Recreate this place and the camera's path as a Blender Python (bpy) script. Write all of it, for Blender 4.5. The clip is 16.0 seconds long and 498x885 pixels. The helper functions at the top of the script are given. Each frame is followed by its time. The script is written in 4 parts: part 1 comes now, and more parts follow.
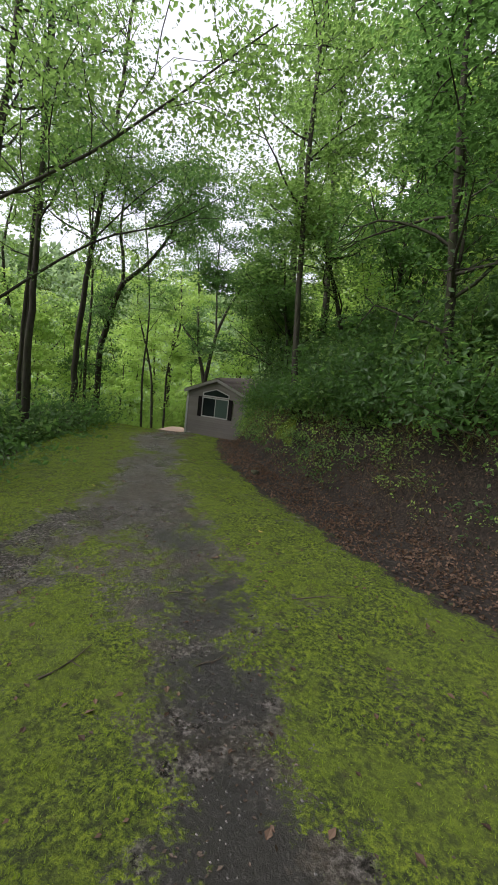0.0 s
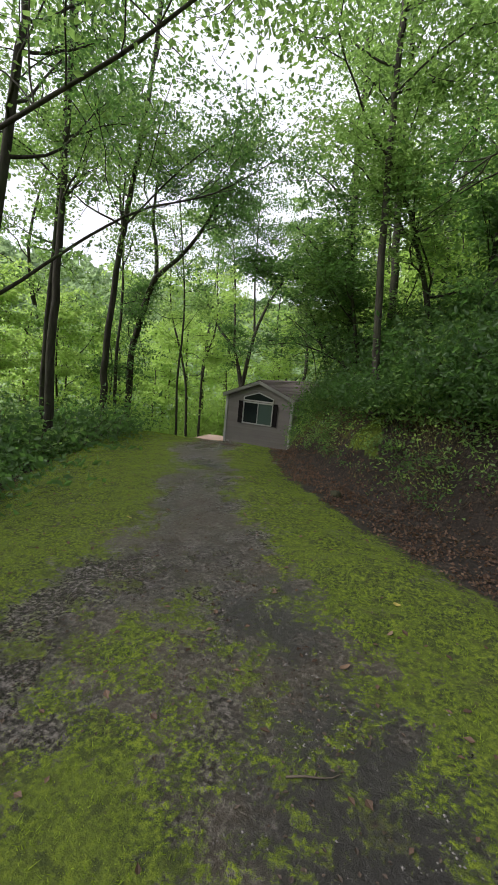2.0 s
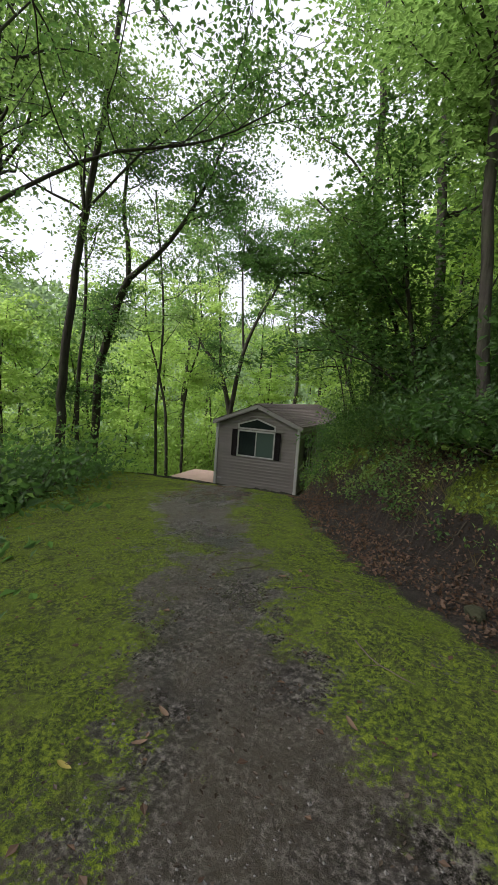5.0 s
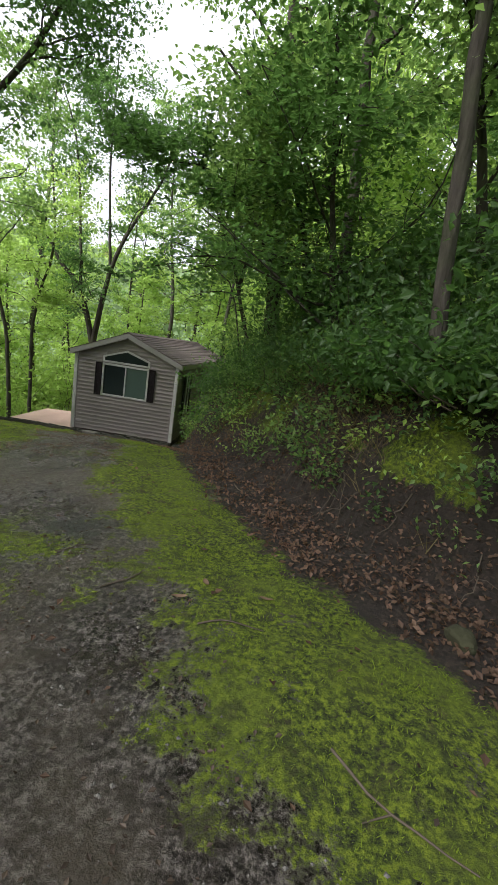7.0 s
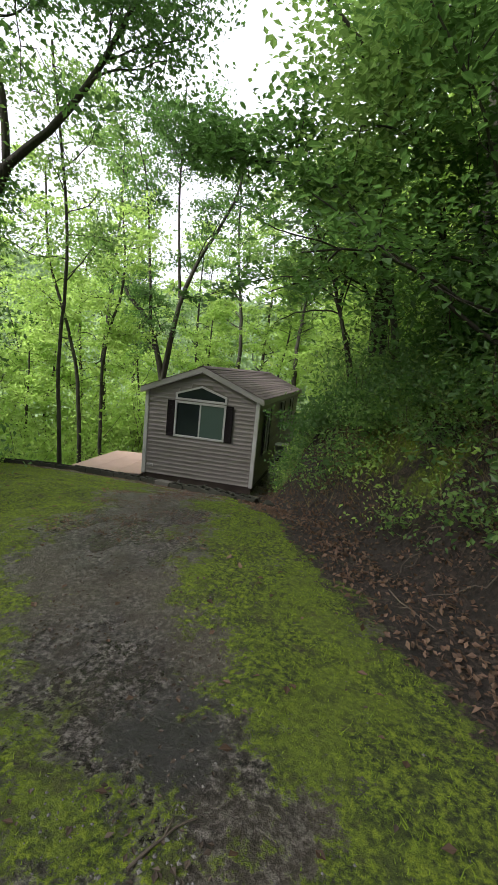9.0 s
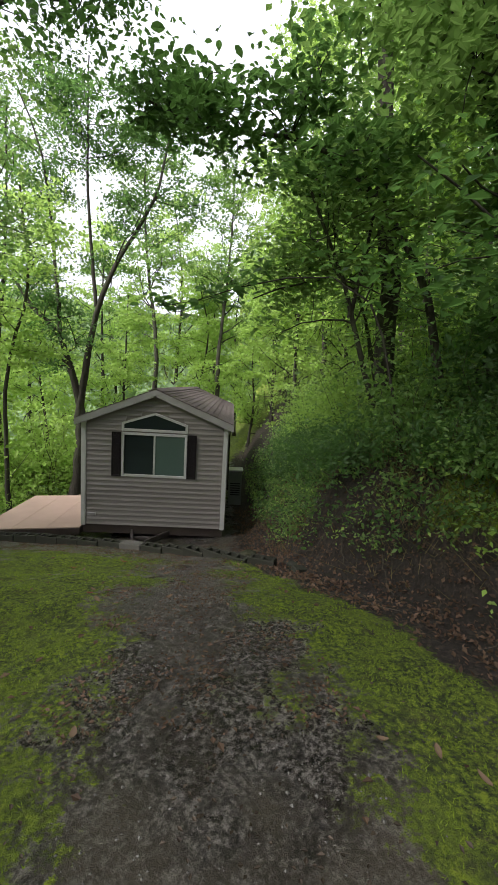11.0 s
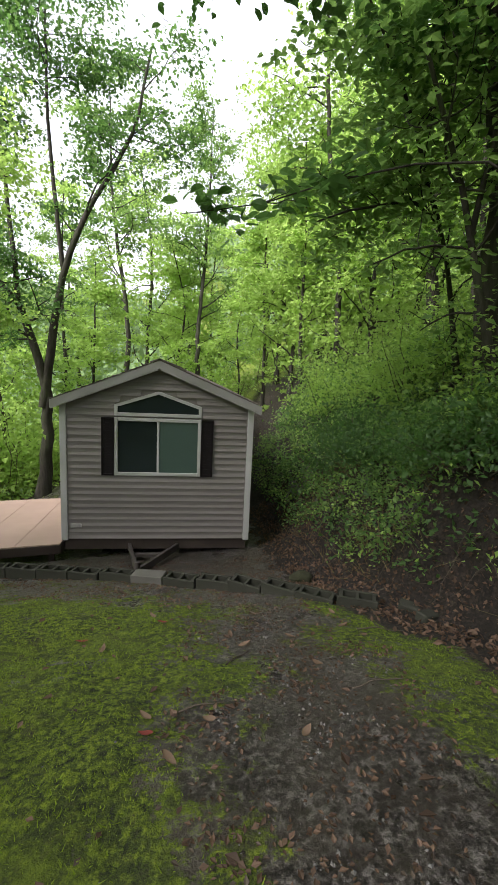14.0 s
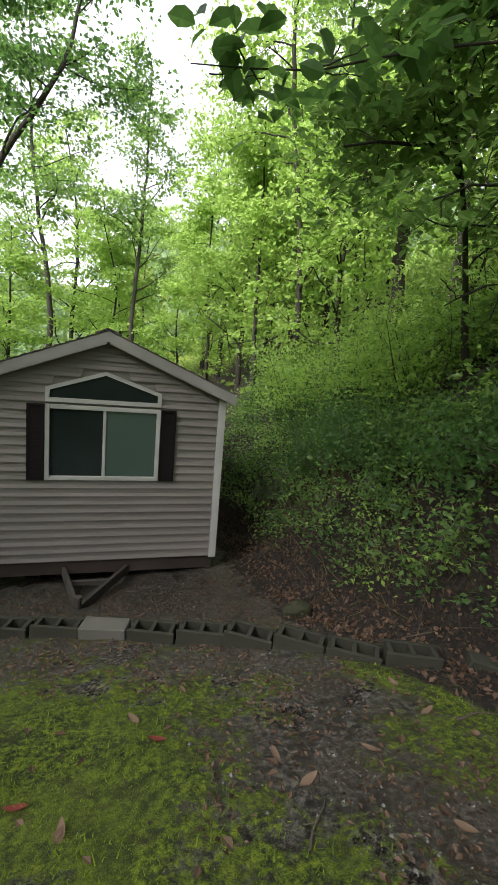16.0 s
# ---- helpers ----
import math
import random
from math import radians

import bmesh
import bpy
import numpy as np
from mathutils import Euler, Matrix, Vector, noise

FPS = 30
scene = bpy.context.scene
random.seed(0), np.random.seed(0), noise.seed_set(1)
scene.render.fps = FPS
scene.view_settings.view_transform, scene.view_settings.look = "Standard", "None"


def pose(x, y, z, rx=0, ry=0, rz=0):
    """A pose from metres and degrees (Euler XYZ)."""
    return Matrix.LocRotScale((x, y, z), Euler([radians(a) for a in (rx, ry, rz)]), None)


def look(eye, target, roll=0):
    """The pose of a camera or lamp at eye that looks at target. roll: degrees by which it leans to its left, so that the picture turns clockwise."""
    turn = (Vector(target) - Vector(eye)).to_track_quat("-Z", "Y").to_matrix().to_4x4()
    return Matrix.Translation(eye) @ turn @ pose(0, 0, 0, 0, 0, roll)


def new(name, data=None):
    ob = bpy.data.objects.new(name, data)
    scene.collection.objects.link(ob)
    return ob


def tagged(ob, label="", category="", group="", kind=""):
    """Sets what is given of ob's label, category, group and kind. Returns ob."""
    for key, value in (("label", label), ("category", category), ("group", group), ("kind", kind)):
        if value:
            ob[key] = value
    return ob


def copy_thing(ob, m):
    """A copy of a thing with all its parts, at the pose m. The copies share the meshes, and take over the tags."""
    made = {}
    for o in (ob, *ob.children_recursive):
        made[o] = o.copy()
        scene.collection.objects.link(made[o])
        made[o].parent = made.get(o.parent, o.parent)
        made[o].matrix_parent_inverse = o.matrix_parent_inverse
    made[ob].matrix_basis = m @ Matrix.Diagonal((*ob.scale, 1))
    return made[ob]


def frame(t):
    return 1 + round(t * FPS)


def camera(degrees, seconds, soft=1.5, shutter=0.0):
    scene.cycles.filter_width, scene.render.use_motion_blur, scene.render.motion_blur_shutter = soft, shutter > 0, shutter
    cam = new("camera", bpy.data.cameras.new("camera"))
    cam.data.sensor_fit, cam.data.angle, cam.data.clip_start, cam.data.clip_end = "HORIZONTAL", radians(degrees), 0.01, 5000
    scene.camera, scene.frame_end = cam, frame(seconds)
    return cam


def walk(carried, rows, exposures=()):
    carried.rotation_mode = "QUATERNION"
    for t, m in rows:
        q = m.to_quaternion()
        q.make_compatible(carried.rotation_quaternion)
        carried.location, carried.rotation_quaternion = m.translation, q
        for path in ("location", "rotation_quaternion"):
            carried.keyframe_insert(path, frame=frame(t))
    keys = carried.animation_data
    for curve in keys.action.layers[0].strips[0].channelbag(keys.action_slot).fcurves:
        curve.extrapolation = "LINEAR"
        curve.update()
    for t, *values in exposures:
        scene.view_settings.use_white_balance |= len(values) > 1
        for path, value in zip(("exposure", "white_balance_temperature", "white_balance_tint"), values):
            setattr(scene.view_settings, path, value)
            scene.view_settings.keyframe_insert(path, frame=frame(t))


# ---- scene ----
cam = camera(59.4, 16.0)
PATH = [
    (0, (10.557, -19.648, 4.477), (9.895, -17.794, 4.123), 6.4),
    (0.5, (10.194, -19.273, 4.435), (9.525, -17.424, 4.074), 6.7),
    (1, (9.758, -18.8, 4.314), (8.927, -17.001, 4.045), 3.1),
    (1.5, (9.333, -18.349, 4.2), (8.513, -16.546, 3.922), 5.2),
    (2, (8.985, -17.859, 4.087), (8.204, -16.048, 3.752), 5.2),
    (2.5, (8.598, -17.352, 4.024), (7.798, -15.541, 3.741), 5.2),
    (3, (8.214, -16.887, 4.032), (7.45, -15.062, 3.736), 6.0),
    (3.2, (8.048, -16.688, 4.043), (7.281, -14.862, 3.764), 6.1),
    (5.3, (6.69, -14.615, 3.872), (6.021, -12.742, 3.66), 3.4),
    (5.5, (6.594, -14.426, 3.836), (5.957, -12.542, 3.622), 3.3),
    (6, (6.388, -14.006, 3.791), (5.937, -12.072, 3.552), 4.8),
    (6.5, (6.27, -13.62, 3.72), (6.129, -11.656, 3.366), 7.7),
    (7, (6.124, -13.16, 3.672), (6.047, -11.205, 3.259), 8.8),
    (7.5, (5.947, -12.656, 3.622), (5.871, -10.688, 3.273), 7.5),
    (8, (5.741, -12.093, 3.533), (5.499, -10.136, 3.2), 6.6),
    (8.5, (5.45, -11.735, 3.52), (5.139, -9.783, 3.214), 7.0),
    (8.7, (5.37, -11.575, 3.56), (4.99, -9.639, 3.229), 5.9),
    (10.8, (3.345, -9.828, 3.782), (3.34, -7.844, 3.529), 3.0),
    (11, (3.244, -9.684, 3.778), (3.33, -7.702, 3.522), 3.2),
    (11.5, (3.003, -9.298, 3.716), (3.115, -7.317, 3.466), 2.4),
    (12, (2.727, -8.948, 3.63), (2.866, -6.968, 3.384), 1.2),
    (12.5, (2.519, -8.606, 3.587), (2.695, -6.632, 3.324), 0.8),
    (13, (2.369, -8.246, 3.551), (2.544, -6.272, 3.278), 1.8),
    (13.5, (2.239, -7.887, 3.496), (2.488, -5.923, 3.209), 2.6),
    (14, (2.132, -7.501, 3.433), (2.394, -5.542, 3.125), 2.7),
    (14.5, (1.996, -7.139, 3.368), (2.313, -5.188, 3.062), 3.2),
    (15, (1.865, -6.759, 3.298), (2.267, -4.825, 2.986), 3.8),
    (15.5, (1.732, -6.398, 3.25), (2.164, -4.47, 2.939), 4.9),
    (16, (1.684, -6.046, 3.182), (2.279, -4.16, 2.881), 4.8),
]
walk(cam, [(t, look(eye, target, roll)) for t, eye, target, roll in PATH],
     exposures=[(t, e, 6400, 14) for t, e in ((0, 0.6), (3, 0.7), (5.5, 0.65), (6.5, 0.75), (7, 1.0), (8, 1.1), (11, 0.95), (12.5, 1.1), (16, 1.15))])

# ---- world and light ----
SUN_EL, SUN_AZ = radians(43), radians(-122)
world = bpy.data.worlds.new("sky")
scene.world = world
world.use_nodes = True
wn = world.node_tree.nodes
wl = world.node_tree.links
bg = wn["Background"]
sky = wn.new("ShaderNodeTexSky")
sky.sky_type = "NISHITA"
sky.sun_disc = False
sky.sun_elevation = SUN_EL
sky.sun_rotation = SUN_AZ
veil = wn.new("ShaderNodeMix")
veil.data_type = "RGBA"
veil.inputs[0].default_value = 0.93
veil.inputs[7].default_value = (5.0, 5.1, 5.6, 1)
wl.new(sky.outputs[0], veil.inputs[6])
wl.new(veil.outputs[2], bg.inputs[0])
bg.inputs[1].default_value = 0.15

sun = new("sun", bpy.data.lights.new("sun", "SUN"))
sun.data.energy, sun.data.angle, sun.data.color = 5.0, radians(35), (1, 0.97, 0.92)
sun.matrix_world = pose(0, 0, 30, 47, 0, -58)

# ---- materials ----


class Mat:
    """A small builder for node materials."""

    def __init__(self, name, rough=0.8, metal=0.0, spec=0.3):
        self.m = bpy.data.materials.new(name)
        self.m.use_nodes = True
        self.t = self.m.node_tree
        self.b = self.t.nodes["Principled BSDF"]
        self.b.inputs["Roughness"].default_value = rough
        self.b.inputs["Metallic"].default_value = metal
        self.b.inputs["Specular IOR Level"].default_value = spec
        self.pos = self.node("ShaderNodeTexCoord").outputs["Object"]

    def node(self, kind, **values):
        n = self.t.nodes.new(kind)
        for k, v in values.items():
            n.inputs[k].default_value = v
        return n

    def link(self, a, b):
        self.t.links.new(a, b)

    def noise(self, scale, detail=4, rough=0.6, stretch=None, pos=None):
        n = self.node("ShaderNodeTexNoise", Scale=scale, Detail=detail, Roughness=rough)
        src = pos or self.pos
        if stretch:
            mp = self.node("ShaderNodeMapping", Scale=stretch)
            self.link(src, mp.inputs[0])
            src = mp.outputs[0]
        self.link(src, n.inputs["Vector"])
        return n.outputs["Fac"]

    def ramp(self, fac, stops):
        r = self.node("ShaderNodeValToRGB")
        els = r.color_ramp.elements
        while len(els) < len(stops):
            els.new(0.5)
        for e, (p, c) in zip(els, stops):
            e.position = p
            e.color = (*c, 1) if len(c) == 3 else c
        self.link(fac, r.inputs[0])
        return r.outputs[0]

    def mix(self, fac, a, b, mode="MIX"):
        n = self.node("ShaderNodeMix")
        n.data_type = "RGBA"
        n.blend_type = mode
        for sock, v in ((n.inputs[0], fac), (n.inputs[6], a), (n.inputs[7], b)):
            if isinstance(v, (int, float)):
                sock.default_value = v
            elif isinstance(v, tuple):
                sock.default_value = (*v, 1)
            else:
                self.link(v, sock)
        return n.outputs[2]

    def calc(self, op, a, b=0.5, c=0.5):
        n = self.node("ShaderNodeMath")
        n.operation = op
        for sock, v in zip(n.inputs, (a, b, c)):
            if isinstance(v, (int, float)):
                sock.default_value = v
            else:
                self.link(v, sock)
        return n.outputs[0]

    def attr(self, name):
        n = self.node("ShaderNodeAttribute")
        n.attribute_name = name
        return n.outputs["Fac"]

    def color(self, c):
        if isinstance(c, tuple):
            self.b.inputs["Base Color"].default_value = (*c, 1)
        else:
            self.link(c, self.b.inputs["Base Color"])

    def bump(self, height, strength=0.3, dist=0.02):
        n = self.node("ShaderNodeBump", Strength=strength, Distance=dist)
        self.link(height, n.inputs["Height"])
        self.link(n.outputs[0], self.b.inputs["Normal"])


def painted(name, base, dark=0.75, rough=0.5, scale=6, stretch=None, bump=0.1, spec=0.35, metal=0.0):
    """Paint or plain stuff with stains and grain at two scales."""
    m = Mat(name, rough, metal, spec)
    big = m.noise(scale * 0.25, 3)
    fine = m.noise(scale * 8, 5, 0.7, stretch)
    lo = tuple(v * dark for v in base)
    hi = tuple(min(1, v * 1.08) for v in base)
    c = m.mix(m.ramp(big, [(0.3, (0, 0, 0)), (0.7, (1, 1, 1))]), lo, hi)
    c = m.mix(m.calc("MULTIPLY", fine, 0.45), c, lo)
    m.color(c)
    m.bump(fine, bump, 0.01)
    return m.m


def leaf_material(name, dark, light, glow, rough=0.45):
    """A leaf: gloss on the face, light let through from behind."""
    m = Mat(name, max(rough, 0.42), 0, 0.32)
    geo = m.node("ShaderNodeNewGeometry")
    rnd = geo.outputs["Random Per Island"]
    big = m.noise(0.35, 2)
    f = m.calc("ADD", m.calc("MULTIPLY", rnd, 0.55), m.calc("MULTIPLY", big, 0.55))
    c = m.ramp(f, [(0.2, dark), (0.85, light)])
    m.color(c)
    tr = m.node("ShaderNodeBsdfTranslucent")
    m.link(m.mix(0.75, c, glow), tr.inputs[0])
    mx = m.node("ShaderNodeMixShader")
    mx.inputs[0].default_value = 0.48
    out = m.t.nodes["Material Output"]
    m.link(m.b.outputs[0], mx.inputs[1])
    m.link(tr.outputs[0], mx.inputs[2])
    m.link(mx.outputs[0], out.inputs[0])
    return m.m


def ground_material():
    m = Mat("ground_soil", 0.85, 0, 0.4)
    moss, leaf = m.attr("moss"), m.attr("litter")
    n_big, n_mid, n_fine, n_grit = m.noise(0.9, 4), m.noise(4.5, 6, 0.7), m.noise(26, 6, 0.75), m.noise(120, 4, 0.7)
    vor = m.node("ShaderNodeTexVoronoi", Scale=42.0)
    m.link(m.pos, vor.inputs["Vector"])
    # wet gravelly soil
    soil = m.ramp(n_fine, [(0.41, (0.010, 0.008, 0.007)), (0.5, (0.072, 0.062, 0.056)), (0.60, (0.24, 0.215, 0.20))])
    soil = m.mix(m.ramp(n_grit, [(0.54, (0, 0, 0)), (0.68, (0.55, 0.55, 0.55))]), soil, (0.27, 0.25, 0.235))
    soil = m.mix(m.ramp(n_mid, [(0.46, (0, 0, 0)), (0.58, (0.8, 0.8, 0.8))]), soil, (0.040, 0.032, 0.026))
    soil = m.mix(m.ramp(n_big, [(0.46, (0, 0, 0)), (0.58, (0.55, 0.55, 0.55))]), soil, (0.09, 0.073, 0.05))
    wetness = m.attr("wet")
    fw = m.ramp(m.calc("ADD", wetness, m.calc("MULTIPLY", m.calc("SUBTRACT", n_mid, 0.5), 1.6)), [(0.4, (0, 0, 0)), (0.6, (0.85, 0.85, 0.85))])
    soil = m.mix(fw, soil, (0.050, 0.048, 0.046))
    # moss
    green = m.ramp(n_fine, [(0.39, (0.013, 0.021, 0.003)), (0.5, (0.085, 0.125, 0.006)), (0.61, (0.22, 0.285, 0.014))])
    green = m.mix(m.ramp(m.noise(1.6, 4), [(0.46, (0, 0, 0)), (0.58, (0.6, 0.6, 0.6))]), green, (0.120, 0.165, 0.010))
    green = m.mix(m.ramp(m.noise(8.5, 4, 0.65), [(0.52, (0, 0, 0)), (0.62, (0.65, 0.65, 0.65))]), green, (0.030, 0.040, 0.008))
    green = m.mix(m.ramp(n_mid, [(0.57, (0, 0, 0)), (0.66, (0.55, 0.55, 0.55))]), green, (0.055, 0.048, 0.020))
    # leaf litter
    brown = m.ramp(vor.outputs["Color"], [(0.1, (0.008, 0.006, 0.004)), (0.5, (0.026, 0.017, 0.012)), (0.9, (0.075, 0.050, 0.036))])
    brown = m.mix(m.ramp(n_big, [(0.45, (0, 0, 0)), (0.58, (0.7, 0.7, 0.7))]), brown, (0.022, 0.016, 0.012))
    edge = m.calc("ADD", m.calc("MULTIPLY", m.calc("SUBTRACT", n_mid, 0.5), 2.4), m.calc("MULTIPLY", m.calc("SUBTRACT", n_fine, 0.5), 1.4))
    fm = m.ramp(m.calc("ADD", moss, edge), [(0.36, (0, 0, 0)), (0.62, (1, 1, 1))])
    fl = m.ramp(m.calc("ADD", leaf, edge), [(0.40, (0, 0, 0)), (0.6, (1, 1, 1))])
    m.color(m.mix(fl, m.mix(fm, soil, green), brown))
    wet = m.ramp(n_big, [(0.42, (0.24, 0.24, 0.24)), (0.56, (0.52, 0.52, 0.52))])
    wet = m.mix(fw, wet, (0.30, 0.30, 0.30))
    dry = m.mix(fm, wet, (0.95, 0.95, 0.95))
    m.link(m.mix(fl, dry, (0.85, 0.85, 0.85)), m.b.inputs["Roughness"])
    h = m.calc("ADD", m.calc("ADD", n_fine, m.calc("MULTIPLY", n_grit, 0.4)), m.calc("MULTIPLY", n_mid, 1.5))
    m.bump(h, 1.0, 0.075)
    return m.m


def bark_material(name, a, b):
    m = Mat(name, 0.9, 0, 0.2)
    n1 = m.noise(14, 5, 0.7, (1, 1, 0.16))
    n2 = m.noise(1.3, 3)
    c = m.ramp(n1, [(0.3, a), (0.7, b)])
    c = m.mix(m.ramp(n2, [(0.45, (0, 0, 0)), (0.7, (0.5, 0.5, 0.5))]), c, (0.06, 0.075, 0.035))
    m.color(c)
    m.bump(n1, 0.8, 0.03)
    return m.m


def glass_material():
    m = Mat("window_glass", 0.06, 0, 0.16)
    n = m.noise(0.7, 2)
    m.color(m.ramp(n, [(0.3, (0.012, 0.016, 0.017)), (0.7, (0.022, 0.03, 0.03))]))
    return m.m


def shingle_material():
    m = Mat("asphalt_shingle", 0.95, 0, 0.2)
    rnd = m.node("ShaderNodeObjectInfo").outputs["Random"]
    n = m.noise(160, 2)
    tabs = m.noise(7, 2, 0.5, (0.3, 1, 1))
    c = m.ramp(m.calc("ADD", m.calc("MULTIPLY", tabs, 0.7), m.calc("MULTIPLY", rnd, 0.3)), [(0.2, (0.085, 0.062, 0.06)), (0.8, (0.20, 0.16, 0.155))])
    m.color(m.mix(m.calc("MULTIPLY", n, 0.5), c, (0.05, 0.045, 0.045)))
    m.bump(n, 0.5, 0.005)
    return m.m


def siding_material():
    m = Mat("vinyl_siding", 0.5, 0, 0.35)
    rnd = m.node("ShaderNodeObjectInfo").outputs["Random"]
    n = m.noise(1.1, 4, 0.6, (1, 1, 2.5))
    g = m.noise(60, 3, 0.6, (0.08, 1, 1))
    c = m.ramp(m.calc("ADD", m.calc("MULTIPLY", n, 0.7), m.calc("MULTIPLY", rnd, 0.3)), [(0.25, (0.145, 0.126, 0.116)), (0.75, (0.20, 0.178, 0.166))])
    m.color(m.mix(m.calc("MULTIPLY", g, 0.3), c, (0.2, 0.175, 0.16)))
    m.bump(g, 0.12, 0.004)
    return m.m


M_GROUND = ground_material()
M_SIDING = siding_material()
M_TRIM = painted("white_trim", (0.45, 0.44, 0.43), 0.8, 0.45)
M_FASCIA = painted("grey_fascia", (0.31, 0.295, 0.285), 0.8, 0.5)
M_SHUTTER = painted("black_shutter", (0.012, 0.009, 0.010), 0.7, 0.7, spec=0.12)
M_GLASS = glass_material()
M_SHADE = painted("pale_green_curtain", (0.060, 0.095, 0.082), 0.85, 0.3, 2, spec=0.5)
M_SHINGLE = shingle_material()
M_UNDER = painted("dark_skirt_board", (0.055, 0.04, 0.034), 0.6, 0.9)
M_STEEL = painted("rusty_steel", (0.10, 0.085, 0.08), 0.6, 0.6, metal=0.3)
M_DECK = painted("weathered_pink_plywood", (0.47, 0.33, 0.27), 0.78, 0.8, 3, (0.15, 1, 1), 0.2)
M_DECKEDGE = painted("dark_deck_timber", (0.06, 0.042, 0.036), 0.6, 0.9)
M_BLOCK = painted("mossy_concrete_block", (0.05, 0.05, 0.038), 0.45, 0.95, 5, bump=0.6, spec=0.2)
M_BLOCKPALE = painted("pale_concrete", (0.13, 0.122, 0.108), 0.6, 0.95, 5, bump=0.5, spec=0.2)
M_BARK = bark_material("dark_bark", (0.018, 0.015, 0.013), (0.065, 0.056, 0.048))
M_BARKPALE = bark_material("grey_bark", (0.022, 0.019, 0.016), (0.085, 0.074, 0.065))
M_LEAF = leaf_material("broad_leaf", (0.045, 0.092, 0.026), (0.135, 0.220, 0.062), (0.36, 0.58, 0.14))
# deep green leaf; shade of the bank and backlit crowns is in its colour
M_LEAFD = leaf_material("deep_green_shaded_leaf", (0.022, 0.052, 0.016), (0.070, 0.130, 0.042), (0.18, 0.36, 0.08))
# light green leaf; open-sky brightness of the valley woods is in its colour
M_LEAFL = leaf_material("light_green_lit_leaf", (0.12, 0.21, 0.030), (0.27, 0.40, 0.085), (0.62, 0.86, 0.22))
M_DEAD = leaf_material("dead_leaf", (0.022, 0.014, 0.010), (0.21, 0.135, 0.095), (0.15, 0.08, 0.04), 0.7)
M_DEBRIS = leaf_material("rotten_leaf", (0.03, 0.022, 0.017), (0.15, 0.115, 0.09), (0.08, 0.05, 0.03), 0.6)
M_DRYGRASS = leaf_material("dry_grass", (0.10, 0.085, 0.035), (0.24, 0.20, 0.10), (0.25, 0.2, 0.08), 0.7)
M_MOSS = leaf_material("moss_blade", (0.046, 0.088, 0.006), (0.215, 0.315, 0.016), (0.26, 0.35, 0.02), 0.7)
M_STONE = painted("grey_stone", (0.145, 0.136, 0.127), 0.6, 0.8, 10, bump=0.4)
M_TWIG = painted("dry_twig", (0.10, 0.08, 0.06), 0.6, 0.9)
# paler, bluer green: haze of distance painted into the leaf colour
M_HILL = leaf_material("hazed_distant_foliage", (0.14, 0.21, 0.12), (0.27, 0.37, 0.20), (0.36, 0.50, 0.22), 0.9)

# ---- helpers for building ----


def mesh_of(bm, name):
    me = bpy.data.meshes.new(name)
    bm.to_mesh(me)
    bm.free()
    return me


def part(name, bm, material, parent=None, label=""):
    """Links a bmesh as one mesh object under a thing or a part."""
    me = mesh_of(bm, name)
    me.materials.append(material)
    ob = new(name, me)
    if parent:
        ob.parent = parent
    if label:
        tagged(ob, label)
    return ob


def raw_mesh(name, verts, faces, material, smooth=True):
    """A mesh from computed arrays; faces is an (n, k) array."""
    verts, faces = np.asarray(verts, np.float32), np.asarray(faces, np.int32)
    me = bpy.data.meshes.new(name)
    k = faces.shape[1]
    me.vertices.add(len(verts))
    me.vertices.foreach_set("co", verts.ravel())
    me.loops.add(faces.size)
    me.loops.foreach_set("vertex_index", faces.ravel())
    me.polygons.add(len(faces))
    me.polygons.foreach_set("loop_start", np.arange(0, faces.size, k, dtype=np.int32))
    me.polygons.foreach_set("use_smooth", np.full(len(faces), smooth))
    me.update(calc_edges=True)
    me.materials.append(material)
    return me


def thing(name, at, label, category, group="", rz=0):
    ob = new(name)
    ob.matrix_world = pose(*at, 0, 0, rz)
    return tagged(ob, label, category, group)


def box(bm, x0, y0, z0, x1, y1, z1, bevel=0.0):
    """A box, with its edges bevelled."""
    r = bmesh.ops.create_cube(bm, size=1, matrix=Matrix.LocRotScale(((x0 + x1) / 2, (y0 + y1) / 2, (z0 + z1) / 2), None, (x1 - x0, y1 - y0, z1 - z0)))
    if bevel:
        es = list({e for v in r["verts"] for e in v.link_edges})
        bmesh.ops.bevel(bm, geom=es, offset=bevel, segments=1, affect="EDGES")
    return bm


def prism(bm, outline, axis, a, b):
    """A solid from an outline in the two other axes, drawn along x, y or z from a to b."""
    def at(p, d):
        return {"x": (d, p[0], p[1]), "y": (p[0], d, p[1]), "z": (p[0], p[1], d)}[axis]
    lo = [bm.verts.new(at(p, a)) for p in outline]
    hi = [bm.verts.new(at(p, b)) for p in outline]
    n = len(outline)
    bm.faces.new(lo)
    bm.faces.new(hi[::-1])
    for i in range(n):
        bm.faces.new((lo[i], hi[i], hi[(i + 1) % n], lo[(i + 1) % n]))
    bmesh.ops.recalc_face_normals(bm, faces=bm.faces)
    return bm


